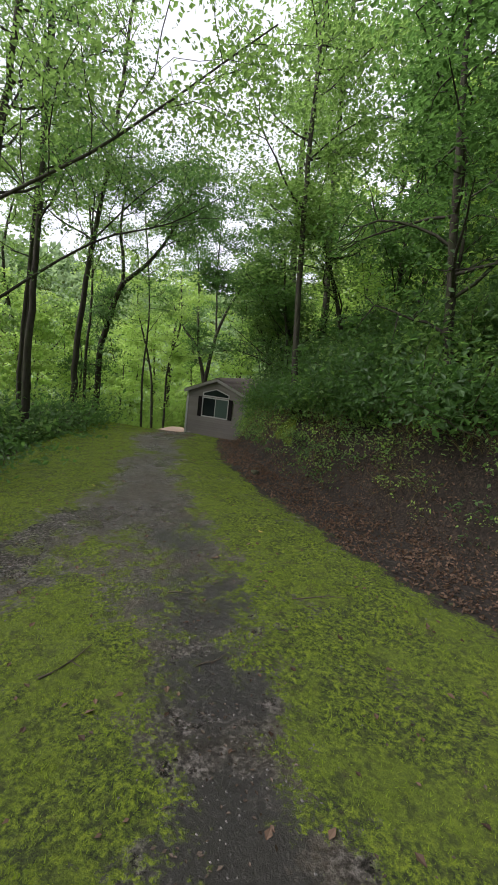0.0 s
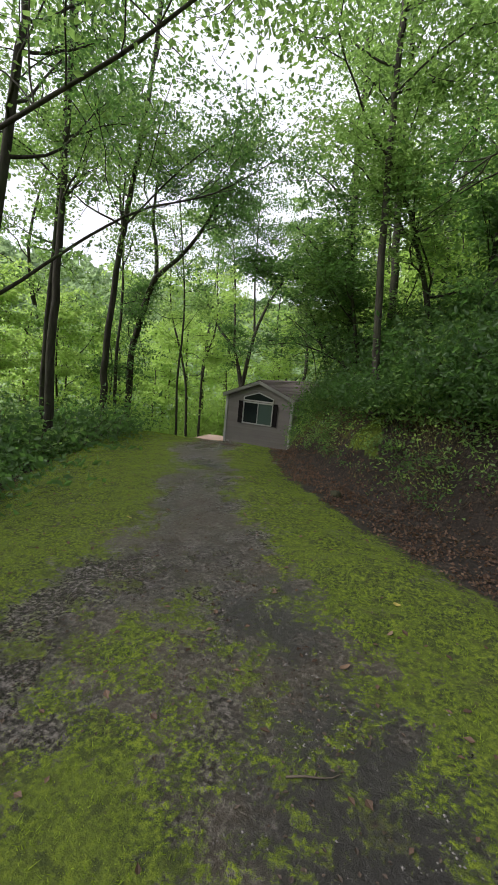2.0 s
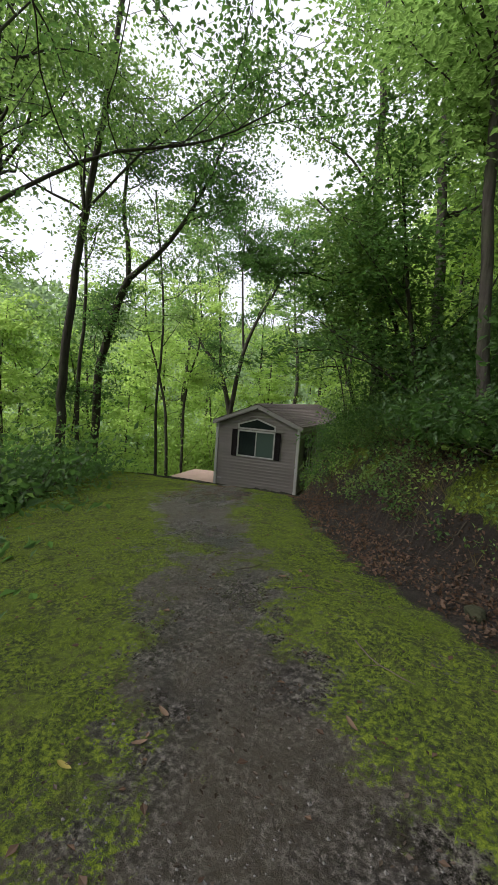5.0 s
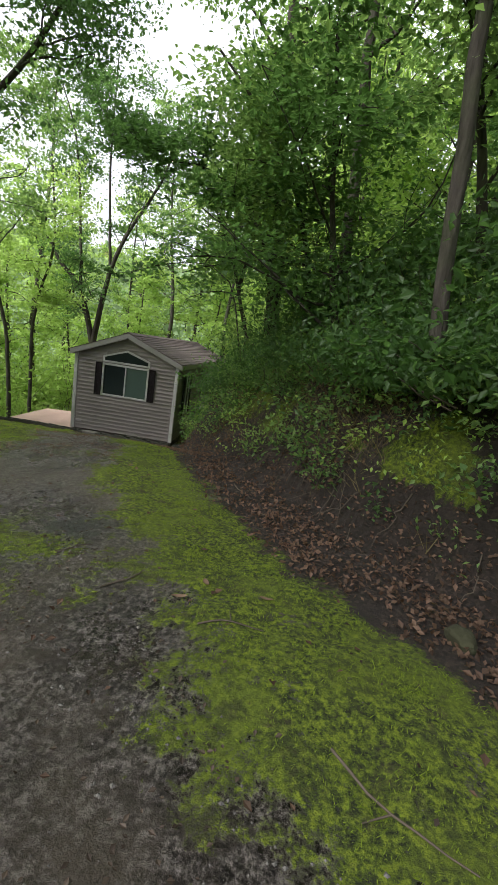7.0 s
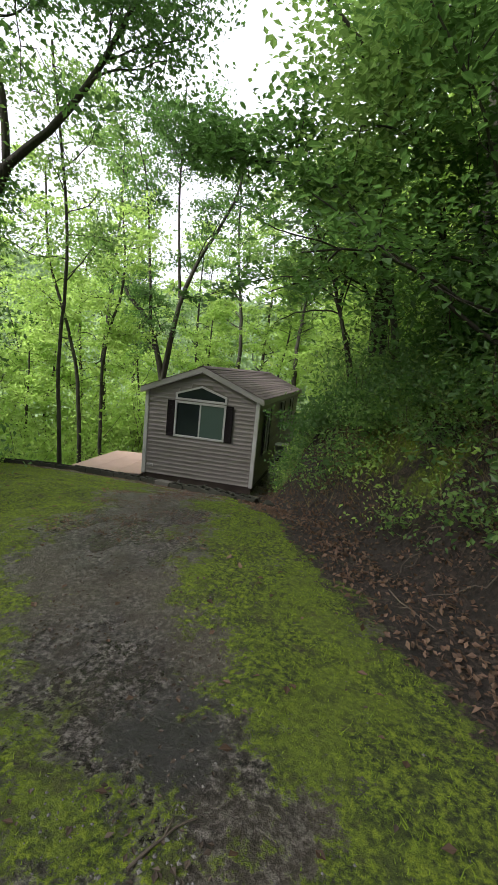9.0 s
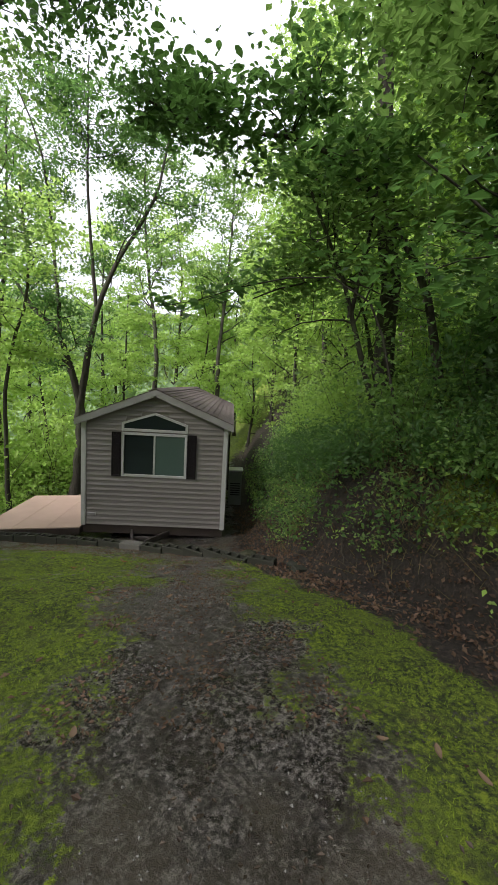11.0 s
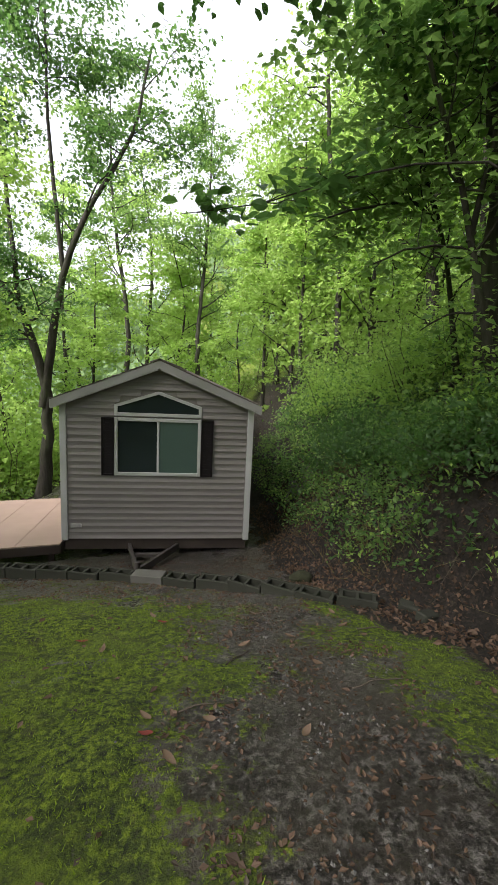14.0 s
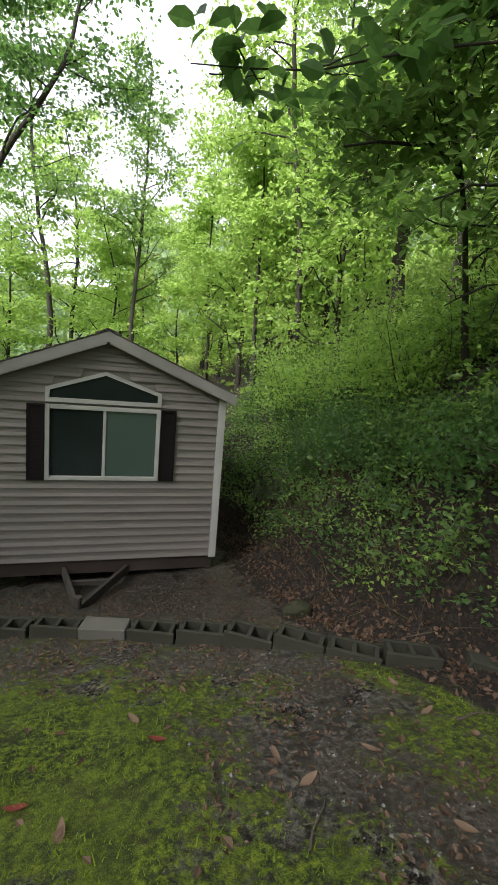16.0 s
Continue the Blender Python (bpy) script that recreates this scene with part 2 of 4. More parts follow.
# ---- terrain ----
TOE = [(3.9, 40), (3.75, 6), (3.8, 0), (4.05, -3.6), (5.45, -6.5), (6.95, -9.0), (8.5, -10.8), (10.3, -12.3), (13, -14.5), (17, -18), (40, -40)]
FALL = [(-60, 4.0), (-20, 2.75), (-16.5, 2.33), (-12.5, 2.12), (-11, 2.08), (-9, 1.96), (-7, 1.91), (-5.8, 1.76), (-4.7, 1.47), (-4, 1.30), (-2.7, 0.95), (-2.25, 0.80), (-1.0, 0.35), (0, 0.18), (60, -0.6)]
KERB_Y = [(-4, -2.15), (-0.8, -2.02), (0.84, -2.27), (1.85, -2.57), (3.25, -3.26), (3.9, -3.8)]
KERB_Z = [(-4, -0.17), (-0.8, -0.10), (1.5, 0.0), (2.55, 0.11), (3.59, 0.32), (3.9, 0.37)]
BANK = [(0, 0), (0.25, 0.2), (0.85, 1.35), (2.2, 2.9), (45, 27), (120, 34), (400, 36)]
DROP = [(0, 0), (3, 0.9), (18, 7), (40, 8), (60, 5), (140, -34), (260, -48)]


def tab(v, table):
    return np.interp(v, [p[0] for p in table], [p[1] for p in table])


def line_distance(x, y, line):
    """Signed distance to a polyline and the place along it."""
    best = np.full(np.shape(x), 1e9)
    sign = np.ones(np.shape(x))
    for (ax, ay), (bx, by) in zip(line, line[1:]):
        ux, uy = bx - ax, by - ay
        t = np.clip(((x - ax) * ux + (y - ay) * uy) / (ux * ux + uy * uy), 0, 1)
        dx, dy = x - ax - t * ux, y - ay - t * uy
        d = np.hypot(dx, dy)
        sign = np.where(d < best, np.where(ux * dy - uy * dx > 0, 1, -1), sign)
        best = np.minimum(best, d)
    return best * sign


def lumps(x, y, scale, seed=0.0):
    """Soft unevenness out of a few crossed waves, about -1 to 1."""
    s = 0
    for i, (a, k) in enumerate(((0.3, 1.0), (1.4, 1.3), (2.5, 1.7), (0.9, 2.3), (2.0, 3.1))):
        s = s + np.sin((x * math.cos(a + seed) + y * math.sin(a + seed)) * k / scale * 2.2 + seed * 7 + i * 1.7) / k
    return s / 2.2


def ground_z(x, y, rough=True):
    x, y = np.asarray(x, float), np.asarray(y, float)
    d = line_distance(x, y, TOE)
    hold = np.clip((y + 6.5) / 2.5, 0, 1)
    z = tab(y - (tab(x, KERB_Y) + 2.5) * hold, FALL) + tab(x, KERB_Z) * hold * np.clip((1.5 - y) / 3, 0, 1)
    up = tab(np.maximum(d, 0), BANK)
    left = -np.minimum(d, 0)
    z = z + up - 0.11 * np.clip(left - 1.8, 0, 4) * (1 - hold * np.clip((1.0 - y) / 2, 0, 1)) - tab(np.maximum(left - 5.5, 0), DROP)
    if rough:
        amp = np.where(d > 0.2, 0.16, 0.018) + 0.1 * np.clip((left - 5.5) / 3, 0, 1)
        z = z + amp * lumps(x, y, 1.1) + 0.010 * lumps(x, y, 0.28, 1.3)
    return z


# tyre-worn stretches of the drive: two ends with half widths, and how bare
WORN = [(2.7, -3.2, 0.5, 2.9, -6.0, 0.65), (2.9, -6.0, 0.65, 3.2, -7.6, 0.8), (3.2, -7.6, 0.8, 4.45, -9.8, 0.5), (4.45, -9.8, 0.5, 5.3, -11.4, 0.62), (5.3, -11.4, 0.62, 6.0, -12.6, 0.75),
        (6.0, -12.6, 0.75, 6.8, -14.2, 1.0), (6.8, -14.2, 1.0, 7.7, -15.3, 0.75), (8.2, -15.3, 0.6, 9.4, -16.7, 0.42), (9.4, -16.7, 0.42, 10.2, -18, 0.4), (10.2, -18, 0.4, 12, -20.5, 0.5), (6.6, -15, 0.8, 6.6, -17.5, 0.7), (6.6, -17.5, 0.7, 8, -21, 0.7)]


def bare_amount(x, y):
    out = np.full(np.shape(x), -9.0)
    for ax, ay, aw, bx, by, bw in WORN:
        ux, uy = bx - ax, by - ay
        t = np.clip(((x - ax) * ux + (y - ay) * uy) / (ux * ux + uy * uy), 0, 1)
        out = np.maximum(out, aw + (bw - aw) * t - np.hypot(x - ax - t * ux, y - ay - t * uy))
    return out


def moss_amount(x, y):
    b = bare_amount(x, y)
    m = np.clip(0.5 - b * 1.15, -0.1, 1.0) + 0.26 * lumps(x, y, 0.55, 0.6)
    m = np.where((b > 0.15), m + 0.22 * np.clip(lumps(x, y, 0.9, 2.1) - 0.25, 0, 1), m)
    d = line_distance(x, y, TOE)
    m = np.where(y > -2.2, np.where(d < -4.2, 0.7, -0.3), m)
    near = np.clip((-3.0 - y) / 1.0, 0, 1)
    m = np.where(np.hypot(x - 4, y + 8) > 20, 1.0, m)
    for a, b, r in ((2.1, -3.75, 0.55), (3.6, -4.5, 0.5), (2.3, -5.0, 0.4), (4.5, -10.15, 0.3)):
        m = np.maximum(m, 0.95 - 0.5 * np.hypot(x - a, (y - b) * 1.4) / r)
    for a, b, r in ((7.25, -15.5, 0.7), (8.3, -15.95, 0.35)):
        m = np.maximum(m, 0.68 - 0.3 * np.hypot(x - a, y - b) / r + 0.2 * lumps(x, y, 0.3, 2.7))
    return np.where((y > -5.5) & (y < 8), m * near + (1 - near) * np.minimum(m, 0.3), m)


MUD = [(9.0, -15.9, 0.75), (9.6, -16.9, 0.5), (8.0, -14.6, 0.6), (10.1, -18.0, 0.45), (4.6, -9.6, 0.3)]


def wet_amount(x, y):
    """Where rain stands in the wheel tracks."""
    return np.max([np.clip(1.0 - 0.5 * np.hypot(x - a, y - b) / r, 0, 1) for a, b, r in MUD], axis=0)


def litter_amount(x, y):
    d = line_distance(x, y, TOE)
    wide = tab(-y, [(0, 0.35), (6, 0.6), (9, 0.85), (12, 1.1), (14, 1.5), (30, 1.6)])
    a = np.clip(0.5 + (d + wide) * 2.2, -0.3, 1.1) + 0.12 * lumps(x, y, 0.4, 4)
    a = np.where((d > 0.45) & (d < 3.0) & (y > -9.5) & (y < 2), a - 1.1 * np.clip(lumps(x, y, 0.8, 9.0) + 0.25, 0, 1), a)
    left = np.clip((-d - 5.6) * 0.8, 0, 1)
    far = np.clip((np.hypot(x - 4, y + 8) - 20) / 6, 0, 1)
    return np.maximum(a, left) * (1 - far)


def cover_relief(x, y, m, l):
    """Moss cushions, and clods and ruts in the bare soil."""
    moss = np.clip(m, 0, 1) * (1 - np.clip(l, 0, 1))
    clods = 0.018 * lumps(x, y, 0.14, 0.4) * np.clip(lumps(x, y, 0.7, 6.1) + 0.6, 0.1, 1)
    return moss * (0.022 + 0.010 * lumps(x + 0.1 * lumps(x, y, 0.33, 5.2), y + 0.1 * lumps(x, y, 0.37, 3.7), 0.15, 2.0) + 0.020 * lumps(x, y, 0.42, 0.9)) + clods * (1 - moss)


def build_ground():
    """One sheet: fine squares about the drive, growing outwards to the far valley."""
    def steps(lo, hi, fine, far0, far1):
        core = list(np.arange(lo, hi, fine))
        out, s, v = [], fine, hi
        while v < far1:
            out.append(v)
            s *= 1.22
            v += s
        back, s, v = [], fine, lo
        while v > far0:
            s *= 1.22
            v -= s
            back.append(v)
        return np.array(back[::-1] + core + out + [v + 1 for v in []])
    xs, ys = steps(-2.0, 12.5, 0.065, -400, 400), steps(-21.0, 0.0, 0.065, -400, 400)
    gx, gy = np.meshgrid(xs, ys)
    z = ground_z(gx, gy)
    m, l = moss_amount(gx, gy), litter_amount(gx, gy)
    z = z + cover_relief(gx, gy, m, l)
    nx, ny = len(xs), len(ys)
    verts = np.stack([gx, gy, z], -1).reshape(-1, 3)
    i = np.arange((ny - 1) * nx).reshape(ny - 1, nx)[:, :-1].ravel()
    me = raw_mesh("ground", verts, np.stack([i, i + 1, i + nx + 1, i + nx], -1), M_GROUND)
    for key, v in (("moss", m), ("litter", l), ("wet", wet_amount(gx, gy))):
        at = me.attributes.new(key, "FLOAT", "POINT")
        at.data.foreach_set("value", v.ravel().astype(np.float32))
    tagged(new("ground", me), "muddy gravel drive edged with bright green moss and leaf litter", "ground", kind="structure")


build_ground()

# ---- plants ----


def unit(v):
    return v / (np.linalg.norm(v, axis=-1, keepdims=True) + 1e-9)


def leaf_mesh(name, centres, size, material, rng, flat=0.55, narrow=0.55, droop=0.25, oval=False):
    """Folded four-cornered leaves about the given places, each one an island."""
    n = len(centres)
    normal = rng.normal(size=(n, 3)) * (1 - flat)
    normal[:, 2] += flat + 0.15
    normal = unit(normal)
    way = unit(np.cross(normal, rng.normal(size=(n, 3))))
    way[:, 2] -= droop
    way = unit(way)
    side = unit(np.cross(normal, way))
    s = (size * rng.uniform(0.6, 1.3, n))[:, None]
    fold = normal * s * 0.10
    base = centres - way * s * 0.5
    tip = centres + way * s * 0.5
    if oval:
        rim = [base]
        for f, w in ((-0.3, 0.38), (0.02, 0.55), (0.3, 0.36)):
            rim.append(centres + way * s * f + side * s * narrow * w + fold)
        rim.append(tip - normal * s * 0.06)
        for f, w in ((0.3, 0.36), (0.02, 0.55), (-0.3, 0.38)):
            rim.append(centres + way * s * f - side * s * narrow * w + fold)
        verts = np.stack(rim + [centres], 1).reshape(-1, 3)
        k = np.arange(n)[:, None, None] * 9
        fan = np.array([(8, i, (i + 1) % 8) for i in range(8)])
        return raw_mesh(name, verts, (k + fan[None]).reshape(-1, 3), material, False)
    a = centres + side * s * narrow * 0.5 + fold - way * s * 0.08
    b = centres - side * s * narrow * 0.5 + fold - way * s * 0.08
    verts = np.stack([base, a, tip, b], 1).reshape(-1, 3)
    k = np.arange(n)[:, None] * 4
    faces = np.concatenate([k + np.array([[0, 1, 2]]), k + np.array([[0, 2, 3]])], 1).reshape(-1, 3)
    return raw_mesh(name, verts, faces, material, False)


def tube(verts, faces, pts, radii, sides=7):
    """Adds a tapered tube along the points."""
    pts = np.asarray(pts, float)
    start = sum(len(v) for v in verts)
    n = len(pts)
    tang = unit(np.gradient(pts, axis=0))
    ref = np.array([0.31, 0.95, 0.05])
    u = unit(np.cross(tang, ref))
    w = np.cross(tang, u)
    ang = np.linspace(0, 2 * math.pi, sides, endpoint=False)
    ring = u[:, None] * np.cos(ang)[None, :, None] + w[:, None] * np.sin(ang)[None, :, None]
    verts.append((pts[:, None] + ring * np.asarray(radii)[:, None, None]).reshape(-1, 3))
    i = np.arange(n - 1)[:, None] * sides
    j = np.arange(sides)[None]
    k = (j + 1) % sides
    faces.append(start + np.stack([i + j, i + k, i + sides + k, i + sides + j], -1).reshape(-1, 4))


def smooth_path(points, step=0.5):
    """Points along a soft curve through the given ones."""
    p = np.asarray(points, float)
    if len(p) < 3:
        t = np.linspace(0, 1, 6)[:, None]
        return p[0] * (1 - t) + p[-1] * t
    out = []
    q = np.vstack([2 * p[0] - p[1], p, 2 * p[-1] - p[-2]])
    for a, b, c, d in zip(q, q[1:], q[2:], q[3:]):
        m = max(2, int(np.linalg.norm(c - b) / step))
        for t in np.linspace(0, 1, m, endpoint=False):
            out.append(0.5 * (2 * b + (c - a) * t + (2 * a - 5 * b + 4 * c - d) * t * t + (3 * b - a - 3 * c + d) * t ** 3))
    out.append(p[-1])
    return np.array(out)


def limb(rng, start, way, length, rise=0.25, wob=0.18, n=7):
    pts = [np.array(start, float)]
    d = unit(np.array(way, float))
    for _ in range(n):
        d = unit(d + rng.normal(size=3) * wob + np.array([0, 0, rise / n]))
        pts.append(pts[-1] + d * length / n)
    return np.array(pts)


def sprays(tips, leaves, spread, rng, each=42, wide=0.33):
    """Leaf places in tight flat sprays about twig ends."""
    k = max(1, leaves // each)
    hub = tips[rng.integers(0, len(tips), k)] + rng.normal(size=(k, 3)) * np.array([spread, spread, spread * 0.5]) * 0.5
    tilt = rng.normal(size=(k, 2)) * 0.3
    i = np.repeat(np.arange(k), each)
    off = rng.normal(size=(len(i), 3)) * np.array([wide, wide, wide * 0.16])
    off[:, 2] += (off[:, :2] * tilt[i]).sum(1) - 0.25 * (off[:, :2] ** 2).sum(1)
    return hub[i] + off


def make_tree(name, stems, seed, leaves, size, leaf_mat, bark, low=0.35, reach=3.0, spray=0.5, limbs=16, label="", flat=0.55, group="", rise=0.35, sub=4, at=None, oval=False):
    """Stems are (points, radius at the foot, radius at the top). Limbs start above the part 'low' of each stem, and twigs carry the leaves."""
    rng = np.random.default_rng(seed)
    verts, faces, tips = [], [], []
    origin = np.array(stems[0][0][0], float)
    for pts, r0, r1 in stems:
        path = smooth_path(np.asarray(pts, float) - origin)
        path[1:-1] += rng.normal(size=(len(path) - 2, 3)) * r0 * 0.12
        k = np.linspace(0, 1, len(path))
        rad = r0 + (r1 - r0) * k ** 0.8
        if stems[0][0] is pts:
            rad[:2] *= (1.35, 1.1)
        tube(verts, faces, path, rad, 9)
        top = np.linalg.norm(path[-1] - path[0])
        for q in range(limbs):
            f = low + (1 - low) * (q + rng.uniform(0, 1)) / limbs
            idx = min(int(f * (len(path) - 1)), len(path) - 1)
            az = rng.uniform(0, 2 * math.pi)
            ln = reach * (1.1 - 0.65 * f) * rng.uniform(0.55, 1.25)
            br = limb(rng, path[idx], (math.cos(az), math.sin(az), rng.uniform(0.0, 0.9)), ln, rise)
            r = max(0.006, min(rad[idx] * 0.45, 0.022 * ln))
            tube(verts, faces, br, np.linspace(r, min(0.008, r * 0.5), len(br)), 5)
            tips.extend(br[4:])
            for _ in range(sub):
                j = rng.integers(2, len(br))
                tw = limb(rng, br[j], rng.normal(size=3) + (br[-1] - br[0]) / ln * 0.8, ln * rng.uniform(0.25, 0.5), 0.1, 0.25, 4)
                tube(verts, faces, tw, np.linspace(r * 0.45, 0.005, len(tw)), 3)
                tips.extend(tw[1:])
    tips = np.array(tips)
    tree = thing(name, tuple(at) if at is not None else tuple(origin), label, "tree", group)
    me = raw_mesh("trunk", np.vstack(verts), np.vstack(faces), bark)
    new("trunk", me).parent = tree
    c = sprays(tips, leaves, spray, rng, *((9, 0.17) if oval else ()))
    new("crown", leaf_mesh("crown", c, size, leaf_mat, rng, flat, 0.62, 0.25, oval)).parent = tree
    return tree


def make_bush(name, seed, leaves, size, mat, spread, height, label, category="bush", group=""):
    rng = np.random.default_rng(seed)
    verts, faces, tips = [], [], []
    for _ in range(9):
        az = rng.uniform(0, 2 * math.pi)
        st = limb(rng, (rng.normal() * spread * 0.25, rng.normal() * spread * 0.25, -0.1), (math.cos(az) * 0.7, math.sin(az) * 0.7, rng.uniform(0.6, 1.6)), height * rng.uniform(0.6, 1.3), 0.0, 0.2, 6)
        tube(verts, faces, st, np.linspace(0.012, 0.003, len(st)), 4)
        tips.extend(st[2:])
    tips = np.array(tips)
    ob = thing(name, (0, 0, 0), label, category, group)
    new("stem", raw_mesh("stem", np.vstack(verts), np.vstack(faces), M_TWIG)).parent = ob
    c = tips[rng.integers(0, len(tips), leaves)] + rng.normal(size=(leaves, 3)) * np.array([spread * 0.3, spread * 0.3, height * 0.16])
    c[:, 2] = np.maximum(c[:, 2], 0.02)
    new("foliage", leaf_mesh("foliage", c, size, mat, rng, 0.5)).parent = ob
    return ob


def foot(x, y, sink=0.15):
    return (x, y, float(ground_z(x, y)) - sink)

# ---- the cabin ----
CW, CL = 3.17, 10.6          # width and length
Z0, ZE, ZR = 0.5, 2.86, 3.5  # foot of the siding, wall top at the eaves, wall top at the ridge
PITCH = 0.113                # height of one siding course

cabin = thing("cabin", (0, 0, 0), "small taupe vinyl-sided park cabin with gabled shingle roof", "cabin")


def wall_top(x):
    return ZE + (ZR - ZE) * (1 - abs(x - CW / 2) / (CW / 2))


def board_front(x0, x1, z, h, slope0=0.0, slope1=0.0):
    """One siding board on the front: thin at the top, proud at its lower lip."""
    bm = bmesh.new()
    prof = [(0, 0), (-0.029, 0), (-0.029, 0.008), (-0.012, h * 0.5), (-0.015, h * 0.52), (-0.004, h), (0, h)]
    ends = []
    for x, s in ((x0, slope0), (x1, slope1)):
        ends.append([bm.verts.new((x + s * p[1] / h, p[0], z + p[1])) for p in prof])
    a, b = ends
    n = len(prof)
    bm.faces.new(a)
    bm.faces.new(b[::-1])
    for i in range(n):
        bm.faces.new((a[i], b[i], b[(i + 1) % n], a[(i + 1) % n]))
    bmesh.ops.recalc_face_normals(bm, faces=bm.faces)
    return bm


core = bmesh.new()
prism(core, [(0.01, Z0 + 0.005), (CW - 0.01, Z0 + 0.005), (CW - 0.01, ZE), (CW / 2, ZR), (0.01, ZE)], "y", 0.004, 0.12)
front_wall = part("front_wall", core, M_SIDING, cabin)
for name, x in (("side_wall", 0.01), ("side_wall", CW - 0.11)):
    part(name, box(bmesh.new(), x, 0.124, Z0 + 0.005, x + 0.10, CL - 0.124, ZE), M_SIDING, cabin)
back = bmesh.new()
prism(back, [(0.01, Z0 + 0.005), (CW - 0.01, Z0 + 0.005), (CW - 0.01, ZE), (CW / 2, ZR), (0.01, ZE)], "y", CL - 0.12, CL)
part("back_wall", back, M_SIDING, cabin)
part("floor_deck", box(bmesh.new(), 0.02, 0.01, 0.30, CW - 0.02, CL - 0.01, 0.498), M_UNDER, cabin, "dark weathered rim board under the siding")

WX0, WX1, WZ0, WZ1 = 0.85, 2.295, 1.635, 2.85  # outside of the front window and its arched light
z = Z0
row = 0
while z < ZR - 0.05:
    h = PITCH
    x0, x1, s0, s1 = 0.06, CW - 0.06, 0.0, 0.0
    if z + h > ZE:
        k = (CW / 2) / (ZR - ZE)
        x0 = max(0.06, (z - ZE) * k + 0.03)
        x1 = CW - x0
        h = min(h, ZR - z - 0.02)
        s0, s1 = h * k, -h * k
        if x1 - x0 - 2 * h * k < 0.02:
            break
    spans = [(x0, x1, s0, s1)]
    if z + h > WZ0 and z < WZ1 - 0.02:
        spans = [(x0, WX0 + 0.01, s0, 0), (WX1 - 0.01, x1, 0, s1)]
    elif z + h > WZ1 - 0.02 and z < 3.07:
        half = (WX1 - WX0) / 2 * max(0.05, (3.09 - z) / 0.24)
        mid = (WX0 + WX1) / 2
        if mid - half > x0 + 0.05:
            spans = [(x0, mid - half, s0, 0.3 * h), (mid + half, x1, -0.3 * h, s1)]
    for a, b, p, q in spans:
        if b - a > 0.03:
            part("siding_board", board_front(a, b, z, h, p, q), M_SIDING, front_wall)
    z += PITCH
    row += 1

# siding on the long sides, one shared board
side_prof = [(0, 0), (0.029, 0), (0.029, 0.008), (0.012, PITCH * 0.5), (0.015, PITCH * 0.52), (0.004, PITCH), (0, PITCH)]
bm = bmesh.new()
prism(bm, side_prof, "y", 0.05, CL - 0.05)
side_me = mesh_of(bm, "siding_board")
side_me.materials.append(M_SIDING)
for i in range(21):
    for x, turn in ((CW - 0.008, 0), (0.008, 180)):
        ob = new("siding_board", side_me)
        ob.parent = cabin
        ob.matrix_world = pose(x, 0 if turn == 0 else CL, Z0 + i * PITCH, 0, 0, turn)

for x in (0.0, CW):  # corner trim, folded round both faces
    bm = bmesh.new()
    s = 1 if x == 0 else -1
    a, b = sorted((x - s * 0.028, x + s * 0.075))
    box(bm, a, -0.042, Z0 - 0.02, b, -0.002, ZE - 0.02, 0.004)
    a, b = sorted((x - s * 0.028, x))
    box(bm, a, -0.0018, Z0 - 0.02, b, 0.075, ZE - 0.02, 0.004)
    part("corner_trim", bm, M_TRIM, cabin, "white corner trim")

# roof: sheathing, shingle courses, fascia
OH, EO = 0.16, 0.13  # overhang at the gable and at the eaves
rise = (ZR - ZE) / (CW / 2)
run = CW / 2 + EO
for s in (-1, 1):
    def slope(u, w, mid=CW / 2, s=s):
        return (mid + s * u, ZR + 0.09 - rise * u + w)
    bm = bmesh.new()
    prism(bm, [slope(0, -0.06), slope(run, -0.06), slope(run, 0.0), slope(0, 0.0)], "y", -OH + 0.03, CL + OH)
    roof = part("roof", bm, M_UNDER, cabin)
    n = 14
    for i in range(n):
        u0, u1 = run * i / n - 0.02, run * (i + 1) / n + 0.012
        bm = bmesh.new()
        prism(bm, [slope(max(u0, 0), 0.002), slope(u1, 0.012), slope(u1, 0.024), slope(max(u0, 0), 0.008)], "y", -OH - 0.01, CL + OH + 0.02)
        part("shingle_course", bm, M_SHINGLE, roof)
    bm = bmesh.new()
    prism(bm, [slope(0.0, -0.13), slope(run + 0.01, -0.13), slope(run + 0.01, -0.002), slope(0.0, -0.002)], "y", -OH, -OH + 0.028)
    part("gable_fascia", bm, M_FASCIA, roof, "grey painted gable fascia board")
    bm = bmesh.new()
    prism(bm, [slope(0.02, -0.15), slope(run, -0.15), slope(run, -0.132), slope(0.02, -0.132)], "y", -OH + 0.002, -0.02)
    part("soffit", bm, M_FASCIA, roof)
    bm = bmesh.new()
    ex, ez = slope(run, -0.13)
    a, b = sorted((ex, ex + s * 0.02))
    box(bm, a, -OH + 0.03, ez - 0.01, b, CL + OH, ez + 0.125)
    part("eave_fascia", bm, M_FASCIA, roof)
bm = bmesh.new()
prism(bm, [(CW / 2 - 0.16, ZR + 0.062), (CW / 2, ZR + 0.128), (CW / 2 + 0.16, ZR + 0.062), (CW / 2 + 0.16, ZR + 0.05), (CW / 2, ZR + 0.114), (CW / 2 - 0.16, ZR + 0.05)], "y", -OH - 0.012, CL + OH + 0.02)
part("ridge_cap", bm, M_SHINGLE, cabin)


